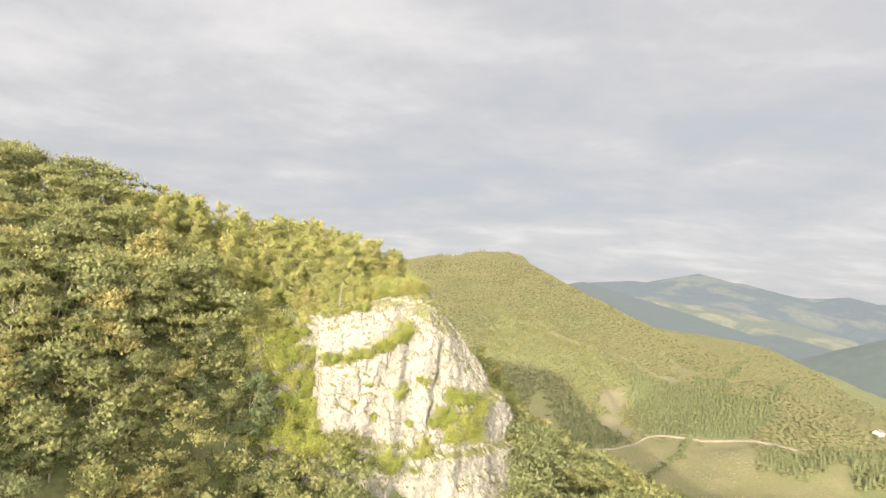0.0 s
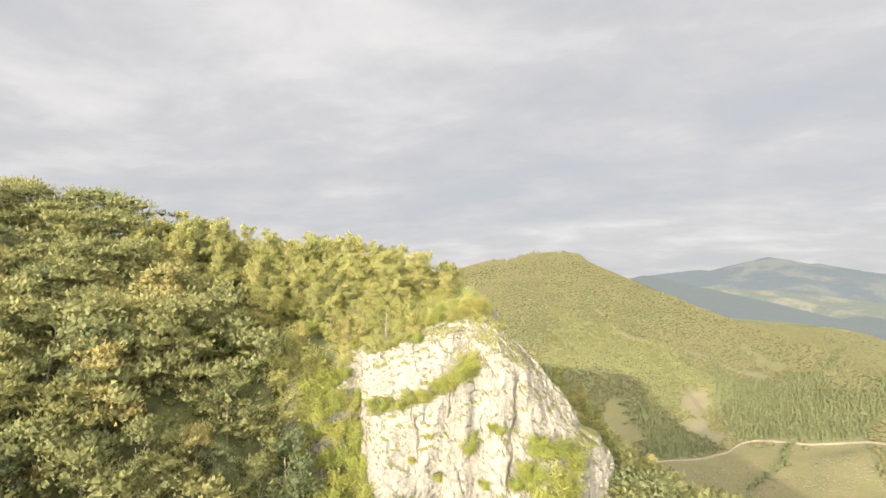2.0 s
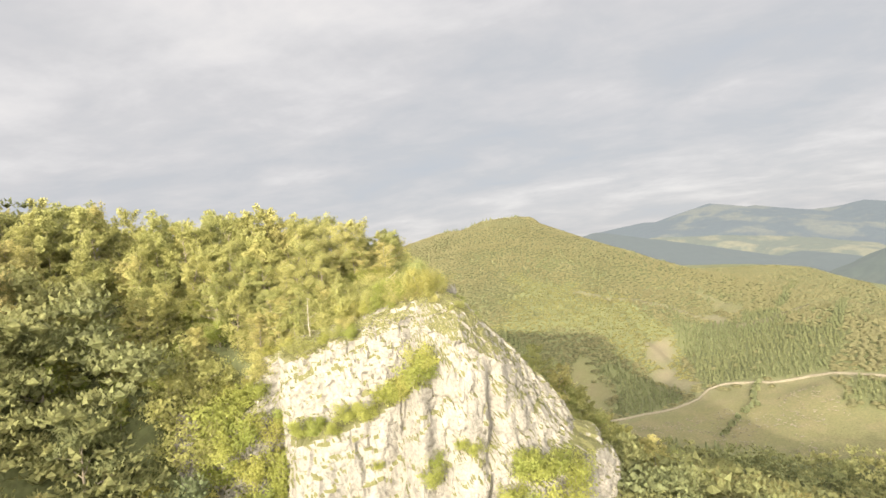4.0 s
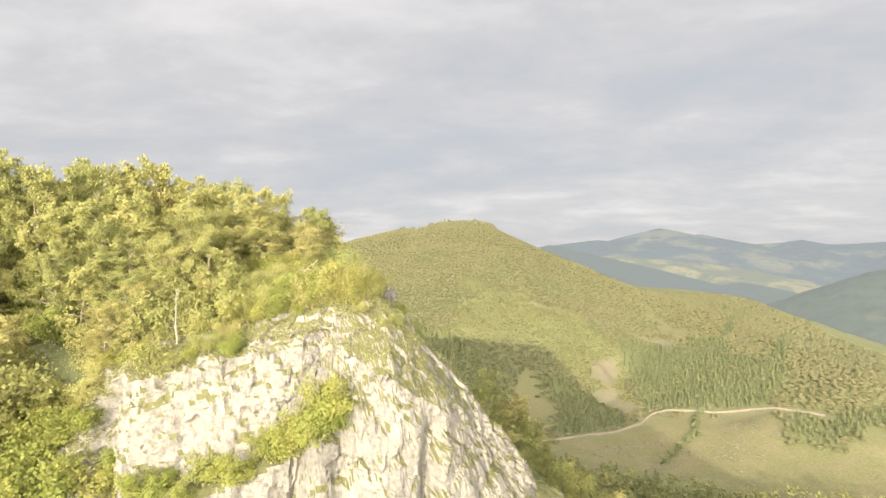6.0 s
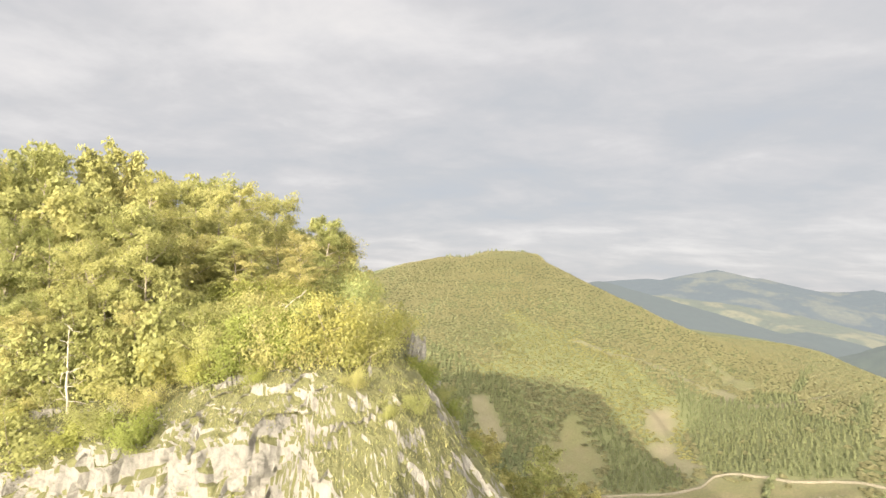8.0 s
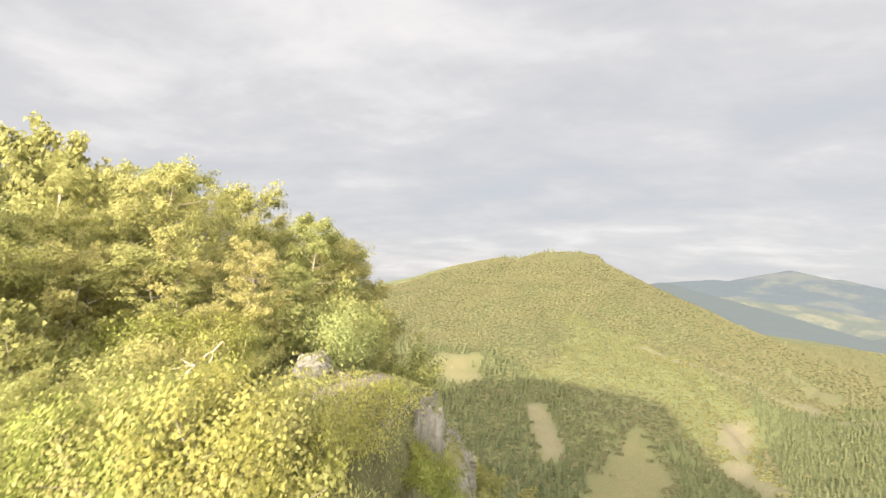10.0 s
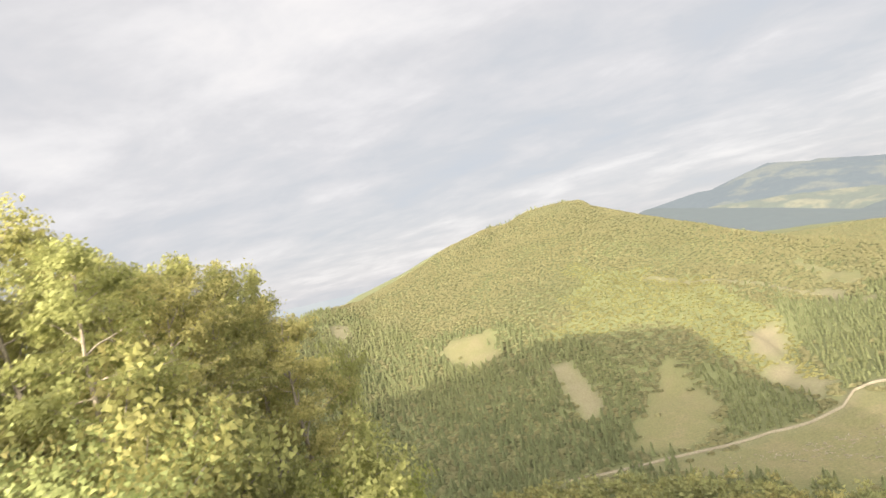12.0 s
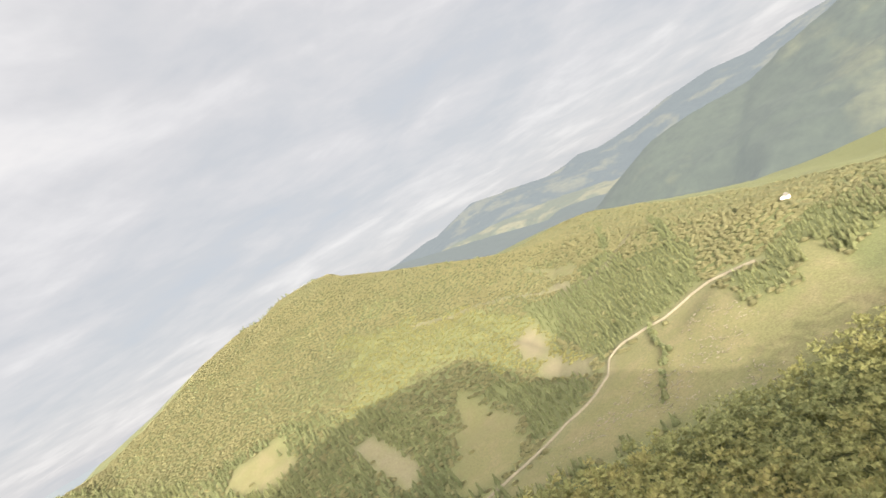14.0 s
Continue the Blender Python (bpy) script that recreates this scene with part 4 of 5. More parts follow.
# ---------------------------------------------------------------- shrubs, grass and dead wood
RIM_TREES = [(1.55, 0.10, 9), (1.85, 0.12, 8.5), (2.1, 0.14, 8), (2.35, 0.10, 9), (2.6, 0.14, 8), (2.8, 0.08, 8.5), (3.0, 0.12, 7.5), (2.2, 0.03, 10), (2.7, 0.02, 10), (3.2, 0.03, 8.5), (3.5, 0.05, 7),
             (3.8, 0.03, 7.5), (4.1, 0.05, 6.5), (4.4, 0.03, 4.2), (4.7, 0.05, 3.6)]
K1, K2 = "bright yellow-green shrub on a cliff ledge", "pale whitebeam shrub with silvery leaves at the rim"
SHRUBS = [shrub_thing(r5, 2.6, 2900, 0.088, K1, M_LIME), shrub_thing(r5, 3.2, 3100, 0.092, K1, M_LIME), shrub_thing(r5, 3.4, 3200, 0.092, "yellow-green bush on the cliff face", M_LIME)]
FINE_SHRUBS = [shrub_thing(r5, 2.9, 6500, 0.056, "leafy green bush beside the footpath", M_BEECH), shrub_thing(r5, 3.3, 7000, 0.056, "dense green bush at the cliff's rim", M_BEECH), shrub_thing(r5, 3.0, 6500, 0.054, "bright yellow-green bush beside the footpath", M_LIME)]
RIM_SHRUBS = [shrub_thing(r5, 2.8, 3000, 0.088, "leafy green bush behind the cliff's rim", M_BEECH), shrub_thing(r5, 3.4, 3200, 0.09, "dense green bush behind the cliff's rim", M_BEECH), shrub_thing(r5, 3.0, 3000, 0.088, "light green bush beside the footpath", M_LIME)]


def face_spot(s, v, lift=0.0):
    p = cliff_point(np.array([s]), np.array([v]))[0]
    return p[0], p[1], p[2] + lift


def cliff_at(x, z, side=0):
    """The place on the south face nearest to that x and height."""
    s, v = np.meshgrid(np.linspace(1.5, 11, 96), np.linspace(0.2, 1, 81))
    p = cliff_point(s.ravel(), v.ravel())
    k = int(np.argmin((p[:, 0] - x) ** 2 + (p[:, 2] - z) ** 2))
    return p[k]


plant(NEAR, [(*face_spot(a, b, -0.3), h / 12.5, h / 14) for a, b, h in RIM_TREES], USED)
spots = []
for x, z, k in [(-27.5, -20.8, 0.8), (-25.5, -20.6, 1.0), (-23.3, -20, 0.7), (-21.2, -19.2, 1.0), (-19.2, -18.8, 1.0), (-17.4, -18, 1.1), (-15.8, -17.2, 1.2), (-14.4, -16.4, 1.2), (-13.2, -15.2, 1.1),
                (-12.2, -13.6, 0.9), (-11.6, -14.6, 0.6), (-2.4, -24.6, 1.2), (-0.8, -24.8, 1.4), (1.0, -25.2, 1.2), (2.4, -26.5, 1.0), (-1.4, -27.5, 1.1), (-2.8, -29, 1.0), (-2.6, -32, 1.0),
                (-8.6, -21.6, 0.6), (-11.4, -23.8, 0.9), (-11.8, -25.4, 0.7), (-7.2, -22.5, 0.5), (-32, -22, 1.2), (-31.5, -25, 1.4), (-31, -28, 1.5), (-30.5, -32, 1.6), (-28.5, -31, 1.3), (-27, -35, 1.5),
                (-24, -36, 1.4), (-20, -37, 1.5), (-16, -38, 1.5), (-12, -38, 1.5), (-34.5, -20, 1.0), (-36.5, -23, 1.2), (-18, -24, 0.5), (-6, -34, 0.9), (-33.5, -16.5, 1.0), (-36, -18, 1.5), (-35, -22, 1.8), (-37, -26, 2.0), (-34, -26, 1.7), (-33, -30, 1.9), (-36, -31, 2.0), (-31.5, -20, 1.2), (-32.5, -34, 2.0), (-29.5, -36, 1.8),
                (-38.5, -21, 1.8), (-40, -25, 2.0), (-9.5, -30, 0.7), (-5.0, -29, 0.8), (0.5, -29, 1.5), (-1, -32, 1.5), (2, -31, 1.4), (-16.5, -30, 0.6), (-20.5, -27, 0.5), (-4, -27, 0.8), (-5.5, -29.5, 0.8), (-6.2, -32, 0.9), (-7, -34.5, 0.9), (-7.4, -37, 0.8),
                (-30, -26, 1.3), (-28.6, -30, 1.5), (-27, -33, 1.5), (-25.5, -36, 1.6), (-33, -37, 2.0), (-28, -38, 1.8)]:
    p = cliff_at(x, z)
    spots.append((p[0], p[1] - 0.2, p[2] - 0.2, k, k))
spots += [(-10.8, 121.5, -8.3, 0.5, 0.5), (-10.4, 120.9, -8.9, 0.5, 0.55), (-9.9, 120.2, -9.2, 0.5, 0.55), (-9.4, 119.5, -9.4, 0.5, 0.5)]
plant(SHRUBS, spots, USED)
spots = []
# the fringe of bushes behind the rim and along the path
for s, v, k in [(3.1, 0.02, 0.8), (3.6, 0.04, 0.9), (4.1, 0.03, 1.0), (4.5, 0.0, 1.1), (4.9, 0.04, 0.9), (5.3, 0.02, 1.1), (5.7, 0.0, 1.2), (6.1, 0.02, 1.0), (6.4, 0.0, 0.8),
                (2.2, 0.1, 1.0), (1.6, 0.1, 1.3), (5.0, 0.16, 0.35), (6.4, 0.14, 0.4), (6.9, 0.15, 0.35), (7.4, 0.12, 0.45), (13.2, 0.0, 0.45), (15.4, 0.1, 0.6), (16.2, 0.1, 0.9)]:
    p = face_spot(s, v)
    spots.append((p[0], p[1], p[2] - 0.2, k, k))
for x, y, k in [(-19.2, 119.8, 1.0), (-21.4, 118.4, 1.1), (-19.8, 114.8, 0.9), (-22.5, 121.5, 1.1), (-19.6, 123.2, 0.9), (-17.6, 128.6, 1.15), (-18.8, 130.6, 1.1),
                (-16.8, 127.2, 0.8), (-19.4, 133.6, 1.1), (-20.5, 136.5, 1.2), (-18.9, 138.4, 0.9), (-20.2, 126.0, 1.0), (-24, 119, 1.2), (-26, 117.4, 1.0), (-24.8, 122.6, 1.2), (-18.6, 120.9, 0.7), (-16.6, 139.5, 0.8), (-16.6, 113.6, 0.7), (-20.2, 118.6, 1.2), (-20.8, 116.2, 1.3), (-22.4, 119.6, 1.3), (-20.6, 121.4, 1.1), (-24.6, 116.0, 1.3), (-22.8, 117.4, 1.4), (-26.2, 119.2, 1.4)]:
    spots.append((x, y, float(land(x, y)) - 0.1, k, k))
ux, uy = scatter(-60, -19, 109, 134, 3.4)
ok = ~on_rock(ux, uy) & (near_line(ux, uy, TRAIL) > 1.8) & (near_line(ux, uy, FORK) > 1.4) & (ux < np.interp(uy, (113, 122, 140), (-20, -19, -20))) & (rng.random(len(ux)) < np.interp(uy, (113, 120, 140), (1, 0.7, 0.3)))
for s_k in np.linspace(2.9, 6.3, 22):
    p = face_spot(float(s_k), 0.03 + 0.06 * float(rng.random()))
    k = 0.9 + 0.6 * float(rng.random())
    spots.append((p[0], p[1], p[2] - 0.3, k * 0.9, k))
spots += [(x, y, float(land(x, y)) - 0.1, k, k) for x, y, k in zip(ux[ok], uy[ok], 0.9 + 0.8 * rng.random(ok.sum()))]
for x, y, k in [(-42.3, 105.6, 1.7), (-41.0, 104.4, 1.6), (-40.4, 106.4, 1.5), (-43.6, 107.4, 1.8), (-39.5, 103.2, 1.6), (-15.2, 136.0, 0.9), (-14.2, 133.6, 0.8), (-15.8, 140.0, 1.0)]:
    spots.append((x, y, float(land(x, y)) - 0.2, k, k))
for s_k, v_k in [(12.3, 0.15), (12.6, 0.08), (12.75, 0.2), (12.9, 0.12), (13.05, 0.2), (12.5, 0.3), (12.1, 0.2)]:
    p = face_spot(s_k, v_k)
    spots.append((p[0], p[1], p[2] - 0.2, 0.6, 0.55))
for s_k in np.linspace(1.9, 4.3, 16):
    p = face_spot(float(s_k), 0.10 + 0.13 * float(rng.random()))
    spots.append((p[0], p[1], p[2] - 0.3, 0.8, 0.7))
beside_path = [q for q in spots if q[0] > -24 and q[1] < 126]
plant(FINE_SHRUBS, beside_path, USED)
plant(RIM_SHRUBS, [q for q in spots if q not in beside_path], USED)
plant([shrub_thing(r5, 3.3, 4500, 0.057, K2, M_PALE)], [(x, y, float(land(x, y)) - 0.1, k, k) for x, y, k in [(-18.9, 116.4, 0.8), (-19.2, 121.4, 0.8), (-17.8, 129.4, 0.9)]], USED)
plant([shrub_thing(r5, 3.9, 5200, 0.06, "lime-green beech sapling at the cliff's edge", M_LIME)], [(-11.9, 117.1, float(land(-12.2, 117.4)) - 0.2, 0.85, 0.82)], USED)
plant([shrub_thing(r5, 4.6, 7500, 0.062, "tall whitebeam bush with pale silvery leaves behind the boulder", M_PALE)], [(-16.2, 125.7, float(land(-16.2, 125.7)) - 0.1, 1.1, 1.0)], USED)

# short dry grass on the turf and the ledges
n_try = 80000
s_try, v_try = rng.random(n_try) * 15.5 + 1, np.r_[rng.random(n_try // 2) * 0.26, 0.26 + 0.5 * rng.random(n_try - n_try // 2)]
ga, gb = cliff_point(s_try, v_try), cliff_point(s_try, v_try + 0.004)
gc = cliff_point(s_try + 0.01, v_try)
gn = unit(np.cross(gb - ga, gc - ga))
flat_enough = np.abs(gn[:, 2]) + 0.9 * (vnoise3(*(ga.T / 2.2), 5) - 0.5) > np.where(v_try < 0.26, 0.70, 0.66)
ga = ga[flat_enough]
mx, my = rng.uniform(-25, -8.5, 40000), rng.uniform(113, 142, 40000)
free = (near_line(mx, my, TRAIL) > 0.55) & (near_line(mx, my, FORK) > 0.45) & (mx < np.interp(my, SIDE_Y, SIDE_X) + 1)
ga = np.concatenate([ga, np.stack([mx, my, land(mx, my)], -1)[free]])
blade = rng.normal(size=(len(ga), 3)) * 0.07
hgt = 0.05 + 0.13 * rng.random(len(ga))
wide_b = unit(rng.normal(size=(len(ga), 3)) * (1, 1, 0)) * 0.017
top_b = ga + blade * (1, 1, 0) + np.stack([0 * hgt, 0 * hgt, hgt], -1)
gv = np.stack([ga - wide_b, ga + wide_b, top_b + wide_b * 0.6, top_b - wide_b * 0.6], 1).reshape(-1, 3)
tagged(new("grass", mesh_np("grass", gv, np.arange(len(gv)).reshape(-1, 4), M_GRASS, np.repeat(rng.random(len(ga)), 4))), "dry yellow-green grass tufts on the cliff top", "grass", kind="stuff")


def dead_tree(x, y, height, lean, seed, label):
    r = np.random.default_rng(seed)
    z = max(float(land(x, y)), -11.0 if y < 118 else -99)
    ob = tagged(new("dead_tree"), label, "dead tree")
    ob.matrix_world = pose(x, y, z - 0.2, lean, 0, 0)
    tr = wander(r, (0, 0, 0), (0, 0, 1), height, 8, 0.05)
    part("trunk", mesh_np("trunk", *tubes([(tr, 0.085, 0.02)], 6), M_DEAD, smooth_shade=True), ob)
    for k in range(20):
        o = tr[2 + k % 6]
        a = k * 2.4
        b = wander(r, o, (math.cos(a), math.sin(a), 0.3), height * (0.30 - 0.03 * (k % 6)) * (0.5 + 0.7 * r.random()), 7, 0.42, -0.10)
        part("branch", mesh_np("branch", *tubes([(b, 0.024, 0.005)], 4), M_DEAD, smooth_shade=True), ob)
    return ob


dead_tree(-27.4, 110.6, 5.8, 2, 3, "bare bleached dead tree at the cliff's rim")
fallen = tagged(new("fallen_branch"), "bleached dead branch lying among the bushes", "branch")
fallen.matrix_world = pose(-18.6, 116.4, float(land(-18.6, 116.4)) + 2.2, 60, 20, 70)
rb = np.random.default_rng(9)
fl = wander(rb, (0, 0, 0), (0, 0, 1), 2.6, 6, 0.15)
part("stem", mesh_np("stem", *tubes([(fl, 0.06, 0.02)], 5), M_DEAD, smooth_shade=True), fallen)
for k in range(6):
    part("twig", mesh_np("twig", *tubes([(wander(rb, fl[1 + k % 4], rb.normal(size=3), 0.9, 4, 0.2), 0.03, 0.01)], 4), M_DEAD, smooth_shade=True), fallen)

# ---------------------------------------------------------------- woods that nobody could count


def cone_tree(r):
    v, f = [], []
    for z0, z1, rad in ((0.08, 0.5, 0.20), (0.32, 0.78, 0.155), (0.6, 1.0, 0.095)):
        b = len(v)
        for k in range(7):
            a = k * math.tau / 7 + 0.4 * r.random()
            q = rad * (0.65 + 0.6 * r.random())
            v.append((q * math.cos(a), q * math.sin(a), z0 + 0.1 * r.random()))
        v.append((0.02 * r.normal(), 0.02 * r.normal(), z1))
        f += [(b + k, b + (k + 1) % 7, b + 7) for k in range(7)]
    return np.array(v), np.array(f)


def puff_tree(r):
    """A far broadleaf crown: a lumpy dome."""
    v, f = [(0.05 * r.normal(), 0.05 * r.normal(), 1.0)], []
    for z, rad in ((0.72, 0.26), (0.25, 0.34)):
        for k in range(5):
            a, q = k * math.tau / 5 + 0.5 * r.random() + z, rad * (0.7 + 0.6 * r.random())
            v.append((q * math.cos(a), q * math.sin(a), z + 0.16 * (r.random() - 0.5)))
    for k in range(5):
        n = (k + 1) % 5
        f += [(1 + k, 1 + n, 0), (6 + k, 6 + n, 1 + n), (6 + k, 1 + n, 1 + k)]
    return np.array(v), np.array(f)


def forest(name, kinds, x, y, size, wide, mat, label, tint=None):
    z = land(x, y)
    turn, pick = rng.random(len(x)) * math.tau, rng.integers(0, len(kinds), len(x))
    tint = rng.random(len(x)) if tint is None else tint
    vs, fs, ts, base = [], [], [], 0
    for k, (v, f) in enumerate(kinds):
        i = np.flatnonzero(pick == k)
        c, s = np.cos(turn[i])[:, None], np.sin(turn[i])[:, None]
        w, h = (size * wide)[i][:, None], size[i][:, None]
        p = np.stack([(v[:, 0] * c - v[:, 1] * s) * w + x[i][:, None], (v[:, 0] * s + v[:, 1] * c) * w + y[i][:, None], v[:, 2] * h + z[i][:, None] - 0.3], -1)
        vs.append(p.reshape(-1, 3)), ts.append(np.repeat(tint[i], len(v)))
        fs.append((f[None] + (np.arange(len(i)) * len(v))[:, None, None] + base).reshape(-1, f.shape[1]))
        base += len(i) * len(v)
    me = mesh_np(name, np.concatenate(vs), np.concatenate(fs), mat, np.concatenate(ts), smooth_shade=name == "hill_forest")
    return tagged(new(name, me), label, "forest", kind="stuff")


fx, fy = scatter(-520, 330, 345, 640, 3.7)
fx2, fy2 = scatter(-460, 300, 640, 1110, 3.7)
fx, fy = np.r_[fx, fx2], np.r_[fy, fy2]
crest_y = np.interp(fx, (-620, -352, -312, -212, -145, 3, 60, 125, 223, 253, 330), (560, 740, 835, 950, 1012, 1075, 1082, 1095, 1040, 1000, 1000))
wooded = (fy < crest_y) & (~clearing(fx, fy, CUTS + BARE) | ((rng.random(len(fx)) < 0.02) & (fy > 424))) & (near_line(fx, fy, ROAD) > 4) & (fy > 380 - 0.32 * np.clip(fx, 0, 400)) & (fx < 300)
fx, fy = fx[wooded], fy[wooded]
for track in TRACKS:
    on_track = near_line(fx, fy, track) < 2.4
    fx, fy = fx[~on_track], fy[~on_track]
# spruce belts low on the slope and on the spur, light young growth between them, broadleaf wood above
belt = np.zeros(len(fx), bool)
for outline in BELTS:
    belt |= inside(fx + 4 * (vnoise(fx / 9, fy / 9, 41) - 0.5), fy + 8 * (vnoise(fx / 9, fy / 9, 42) - 0.5), outline)
low_spruce = fy < np.interp(fx, (-400, -291, -215, -138, -73, -24, 10, 40), (830, 780, 700, 636, 622, 585, 540, 380)) + 60 * (fbm(fx / 45, fy / 45, 3, 43) - 0.47)
row = np.minimum(near_line(fx, fy, [(307, 687), (234, 573)]), near_line(fx, fy, [(302, 593), (226, 472)])) < 4
young = inside(fx + 70 * (fbm(fx / 34, fy / 34, 3, 45) - 0.45), fy + 60 * (fbm(fx / 34, fy / 34, 3, 46) - 0.45), YOUNG) & ~belt
mixed = np.clip(2.2 * (fbm(fx / 50, fy / 50, 3, 55) - 0.50), 0.0, 0.6) * smooth(980, 600, fy)
spruce = rng.random(len(fx)) < np.where(belt | row, 0.985, np.where(young, 0.02, np.where(low_spruce, 0.62 + 0.9 * (fbm(fx / 30, fy / 30, 2, 47) - 0.4), mixed)))
shade = np.clip(0.05 + 0.95 * fbm(fx / 110, fy / 110, 4, 66) + 0.10 * rng.random(len(fx)), 0, 0.98)
fir_size = np.where(low_spruce & ~belt, 5.0 + 2.8 * rng.random(len(fx)), 3.5 + 1.7 * rng.random(len(fx)))
forest("conifer_forest", [cone_tree(rng) for _ in range(6)], fx[spruce], fy[spruce], fir_size[spruce], np.full(spruce.sum(), 1.3), M_FIR, "dense spruce plantation on the valley side", shade[spruce])
leafy = ~spruce & ~young
forest("hill_forest", [puff_tree(rng) for _ in range(10)], fx[leafy], fy[leafy], (1.7 + 0.8 * rng.random(len(fx)))[leafy], np.full(leafy.sum(), 3.2), M_HILL,
       "broadleaf forest covering the opposite hill", shade[leafy])
leafy = ~spruce & young
forest("hill_forest", [puff_tree(rng) for _ in range(10)], fx[leafy], fy[leafy], (1.0 + 0.5 * rng.random(len(fx)))[leafy], np.full(leafy.sum(), 4.4), M_YOUNG,
       "light yellow-green young growth on the hillside", shade[leafy])
# beyond the spur, and the ragged firs on the summit
bx_, by_ = scatter(262, 440, 230, 1000, 4.6)
out_of_sight = (by_ > 1180 - 0.9 * (bx_ - 262)) | (by_ > 1000 - 0.5 * (bx_ - 262))
bx_, by_ = bx_[~out_of_sight], by_[~out_of_sight]
forest("hill_forest", [puff_tree(rng) for _ in range(6)], bx_, by_, 1.9 + 0.9 * rng.random(len(bx_)), np.full(len(bx_), 3.2), M_HILL, "broadleaf forest behind the spur", rng.random(len(bx_)))
cx = rng.uniform(-120, 25, 70)
cy = np.interp(cx, (-100, 3, 50), (1022, 1050, 1060)) + rng.normal(size=70) * 6
forest("summit_firs", [cone_tree(rng) for _ in range(4)], cx, cy, 4 + 4 * rng.random(70), np.ones(70), M_FIR, "ragged dark firs along the summit ridge")

# the rest of the wood on the near slopes
nx_, ny_ = scatter(-175, 205, 22, 372, 5.8)
ok = ~on_rock(nx_, ny_) & ~((nx_ > -84) & (nx_ < -30) & (ny_ > 62) & (ny_ < 112) & (rng.random(len(nx_)) < 0.08)) & ~((nx_ > -80) & (nx_ < -12) & (ny_ > 108) & (ny_ < 165) & ((ny_ < 150) | (nx_ > -55)))
ok &= ~((nx_ > -41) & (nx_ < 7) & (ny_ > 96) & (ny_ < 136)) & ~((nx_ > -48) & (ny_ > 104) & (nx_ < 7) & (ny_ < 136)) & ~clearing(nx_, ny_, CUTS) & (near_line(nx_, ny_, ROAD) > 12) & ~((nx_ > -15) & (nx_ < 27) & (ny_ > 130) & (ny_ < 172)) & ~((nx_ > -13) & (nx_ < 11) & (ny_ > 82) & (ny_ < 112))
ok &= ~((ny_ < 66) & (nx_ > -28)) & ~((ny_ < 90) & (nx_ > 30)) & (ny_ < 372 - 0.45 * np.clip(nx_, 0, 300)) & ~((nx_ < -60) & (ny_ > 190)) & ~((nx_ < -110) & (ny_ > 135))
nx_, ny_ = nx_[ok], ny_[ok]
size = 9.5 + 4.5 * rng.random(len(nx_))
beside_cliff = (nx_ > 30) & (ny_ <= 140) & (ny_ > 84)
far_side = ((ny_ > 128) | (nx_ > 30)) & ~beside_cliff
near_side = ~far_side & ~beside_cliff
tint_n = np.clip(0.1 + 0.6 * fbm(nx_ / 50, ny_ / 50, 2, 44) + 0.35 * rng.random(len(nx_)), 0, 0.98)
forest("slope_forest", [lobed_crown(rng, 760, 0.023, 22) for _ in range(6)], nx_[near_side], ny_[near_side], size[near_side], np.full(near_side.sum(), 1.15), M_WOOD,
       "broadleaf wood on the steep near slope", tint_n[near_side])
forest("slope_forest", [lobed_crown(rng, 420, 0.030, 18) for _ in range(5)], nx_[beside_cliff], ny_[beside_cliff], size[beside_cliff], np.full(beside_cliff.sum(), 1.15), M_WOOD,
       "broadleaf wood on the spur beside the cliff", tint_n[beside_cliff])
forest("valley_forest", [lobed_crown(rng, 95, 0.052, 9) for _ in range(6)], nx_[far_side], ny_[far_side], size[far_side], np.full(far_side.sum(), 1.25), M_WOOD,
       "broadleaf wood falling away to the valley", tint_n[far_side])

# the wood goes on down the valley behind the start
qx, qy = scatter(-230, 260, -150, 96, 11)
ok = ((qy < 66) & (qx > -30)) | ((qy < 92) & (qx > 28)) | (qy < 24) | ((qx < -172) & (qy < 90))
qx, qy = qx[ok], qy[ok]
forest("valley_forest", [lobed_crown(rng, 170, 0.040, 12) for _ in range(4)], qx, qy, 11 + 4.5 * rng.random(len(qx)), np.full(len(qx), 1.45), M_WOOD, "broadleaf wood in the valley below the cliff", rng.random(len(qx)))

# felled trunks and stumps on the clear-cut
lx, ly = rng.uniform(20, 185, 5200), rng.uniform(295, 398, 5200)
cl = clearing(lx, ly, CUTS) & (fbm(lx / 26, ly / 26, 2, 12) > 0.47)
lx, ly = lx[cl][:420], ly[cl][:420]
logs = []
for x, y in zip(lx, ly):
    a, h = rng.random() * math.tau, 0.6 + 1.6 * rng.random()
    z = float(land(x, y)) + 0.45
    logs.append((np.array([(x, y, z), (x + h * math.cos(a), y + h * math.sin(a), z + 0.3 * rng.random())]), 0.2, 0.14))
tagged(new("felled_logs", mesh_np("felled_logs", *tubes(logs, 5), M_LOG)), "pale felled logs and stumps strewn over the clearing", "logs", kind="stuff")

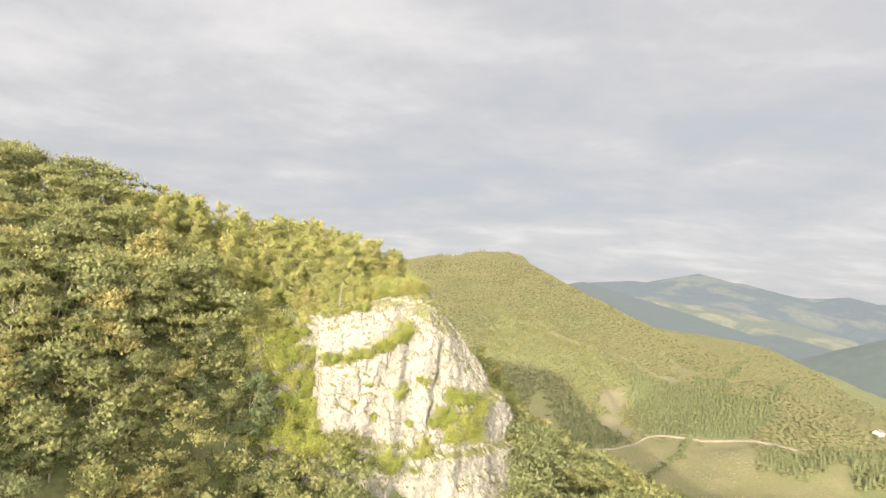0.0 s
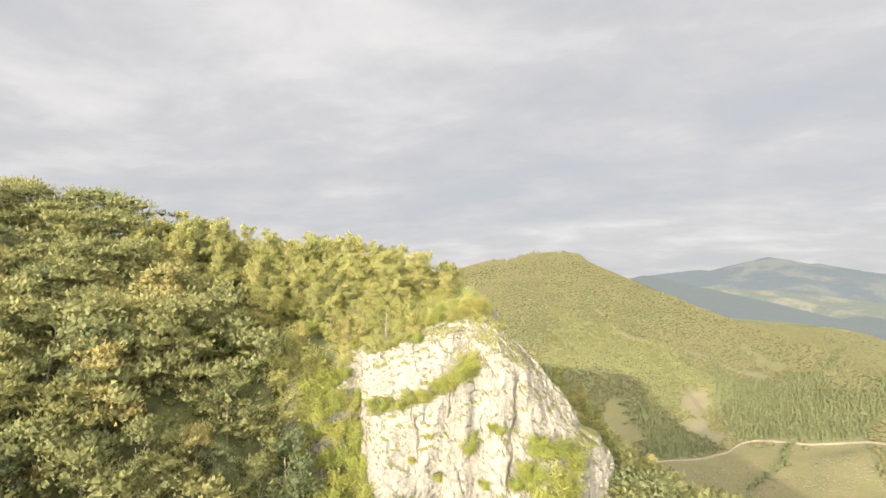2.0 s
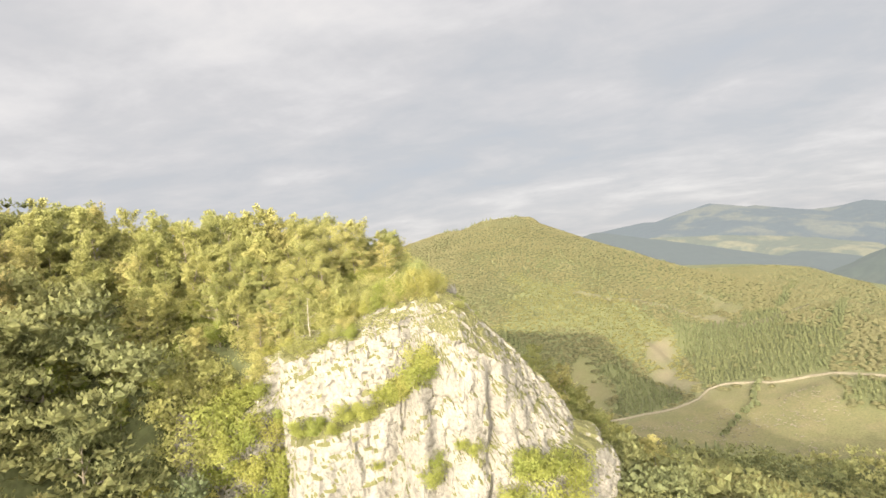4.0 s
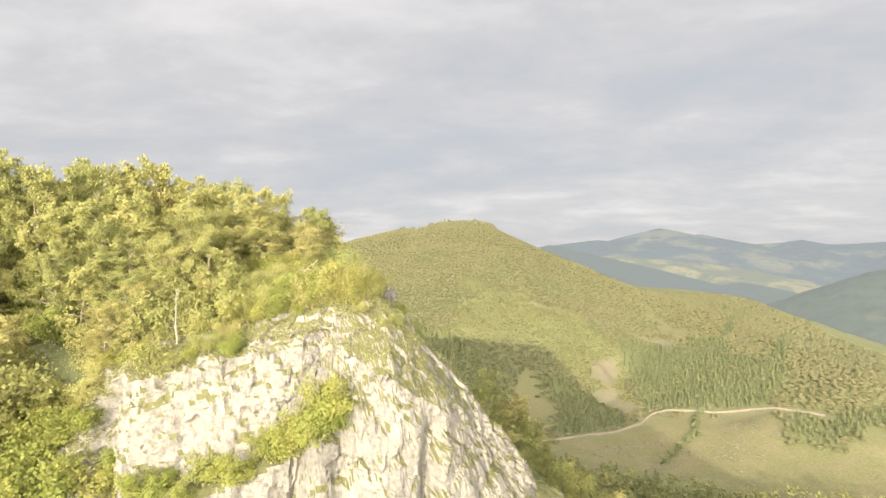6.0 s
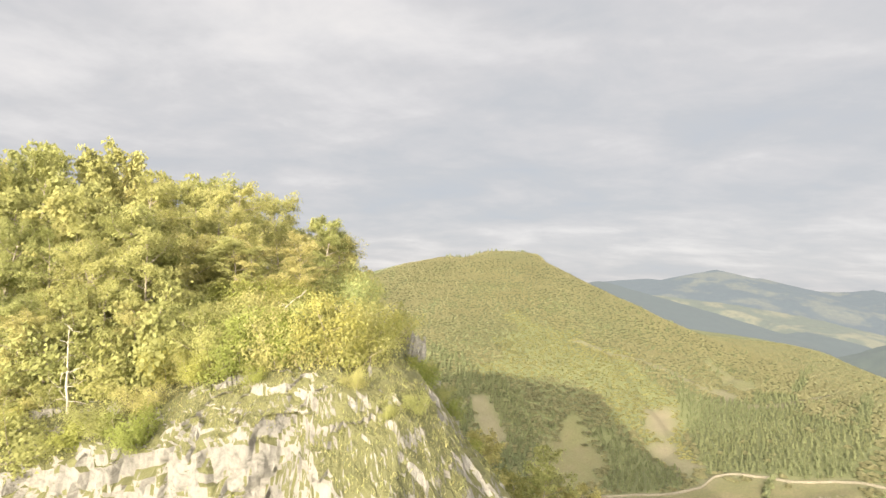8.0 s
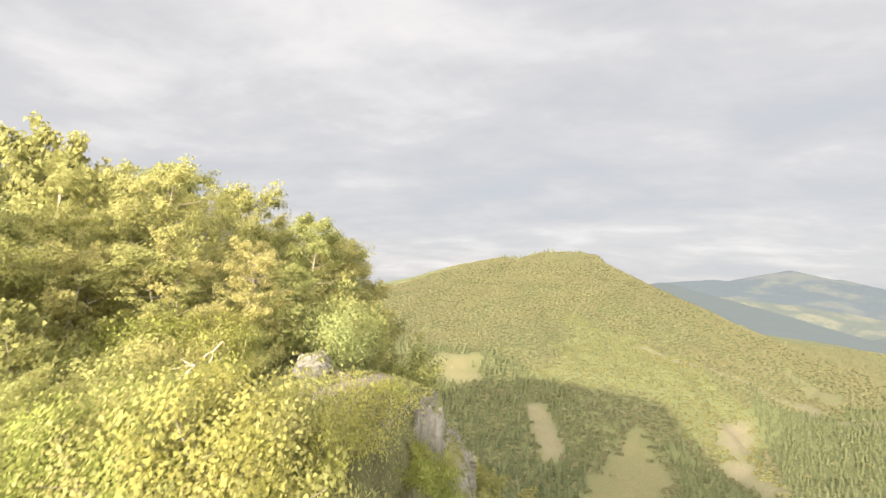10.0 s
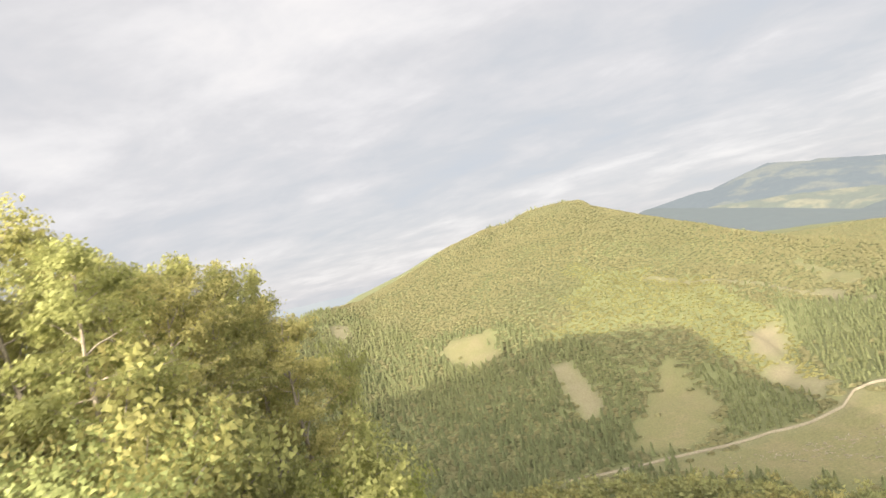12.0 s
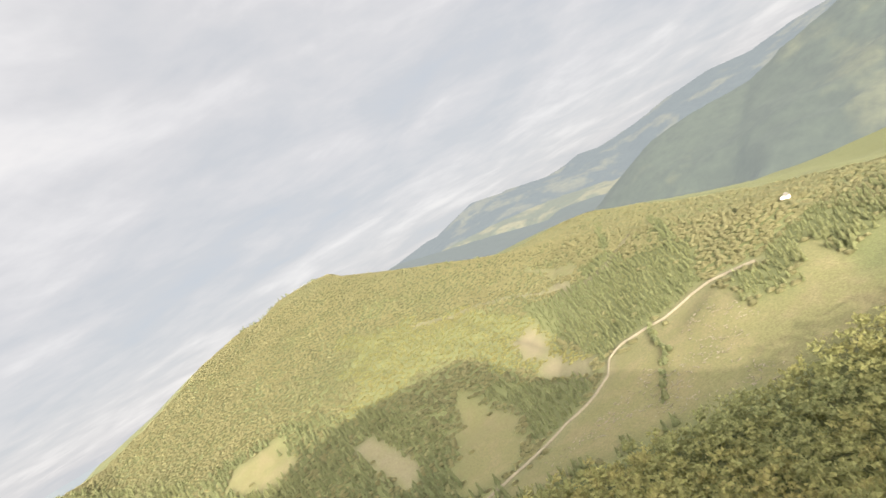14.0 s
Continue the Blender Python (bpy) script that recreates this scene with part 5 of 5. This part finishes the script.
# young trees along a ditch across the clearing
hx = np.interp(np.linspace(0, 1, 34), (0, 0.4, 0.7, 1), (148, 134, 124, 105)) + rng.normal(size=34) * 1.3
hy = np.interp(np.linspace(0, 1, 34), (0, 0.4, 0.7, 1), (424, 394, 388, 368)) + rng.normal(size=34) * 1.0
forest("hedge_trees", [puff_tree(rng) for _ in range(5)], hx, hy, 2.2 + 2.2 * rng.random(34), np.full(34, 1.3), M_FIR, "row of young trees along a ditch in the clearing")


def hut(x, y):
    """A small white hut with a gabled roof."""
    ob = tagged(new("hut"), "small white hut with a grey gabled roof on the spur", "hut")
    ob.matrix_world = pose(x, y, float(land(x, y)) - 0.2, 0, 0, 25)
    w, d, h, r = 2.6, 2.0, 3.0, 4.4
    body = np.array([(-w, -d, 0), (w, -d, 0), (w, d, 0), (-w, d, 0), (-w, -d, h), (w, -d, h), (w, d, h), (-w, d, h), (-w, 0, r), (w, 0, r)], float)
    bm = bmesh.new()
    vs = [bm.verts.new(v) for v in body]
    for f in ((0, 1, 5, 4), (2, 3, 7, 6), (1, 2, 6, 9, 5), (3, 0, 4, 8, 7)):
        bm.faces.new([vs[k] for k in f])
    me = bpy.data.meshes.new("wall")
    bm.to_mesh(me)
    bm.free()
    me.materials.append(plain_mat("lime_wash", (0.75, 0.73, 0.68)))
    part("wall", me, ob)
    for side in (-1, 1):
        bm = bmesh.new()
        bmesh.ops.create_cube(bm, size=1)
        for v in bm.verts:
            q = v.co.copy()
            run = 0.5 + q.y
            v.co = (q.x * 2 * (w + 0.35), side * (run * (d + 0.35)), r + 0.1 - run * (r - h) * 1.15 + q.z * 0.14)
        me = bpy.data.meshes.new("roof")
        bm.to_mesh(me)
        bm.free()
        me.materials.append(earth_mat("roof_slate", (0.10, 0.10, 0.10), (0.18, 0.17, 0.16)))
        part("roof", me, ob)
    bm = bmesh.new()
    bmesh.ops.create_cube(bm, size=1)
    for v in bm.verts:
        v.co = (v.co.x * 0.9, -d - 0.02 + v.co.y * 0.08, 1.0 + v.co.z * 2.0)
    me = bpy.data.meshes.new("door")
    bm.to_mesh(me)
    bm.free()
    me.materials.append(plain_mat("door_wood", (0.16, 0.10, 0.06)))
    part("door", me, ob)


hut(270, 414)
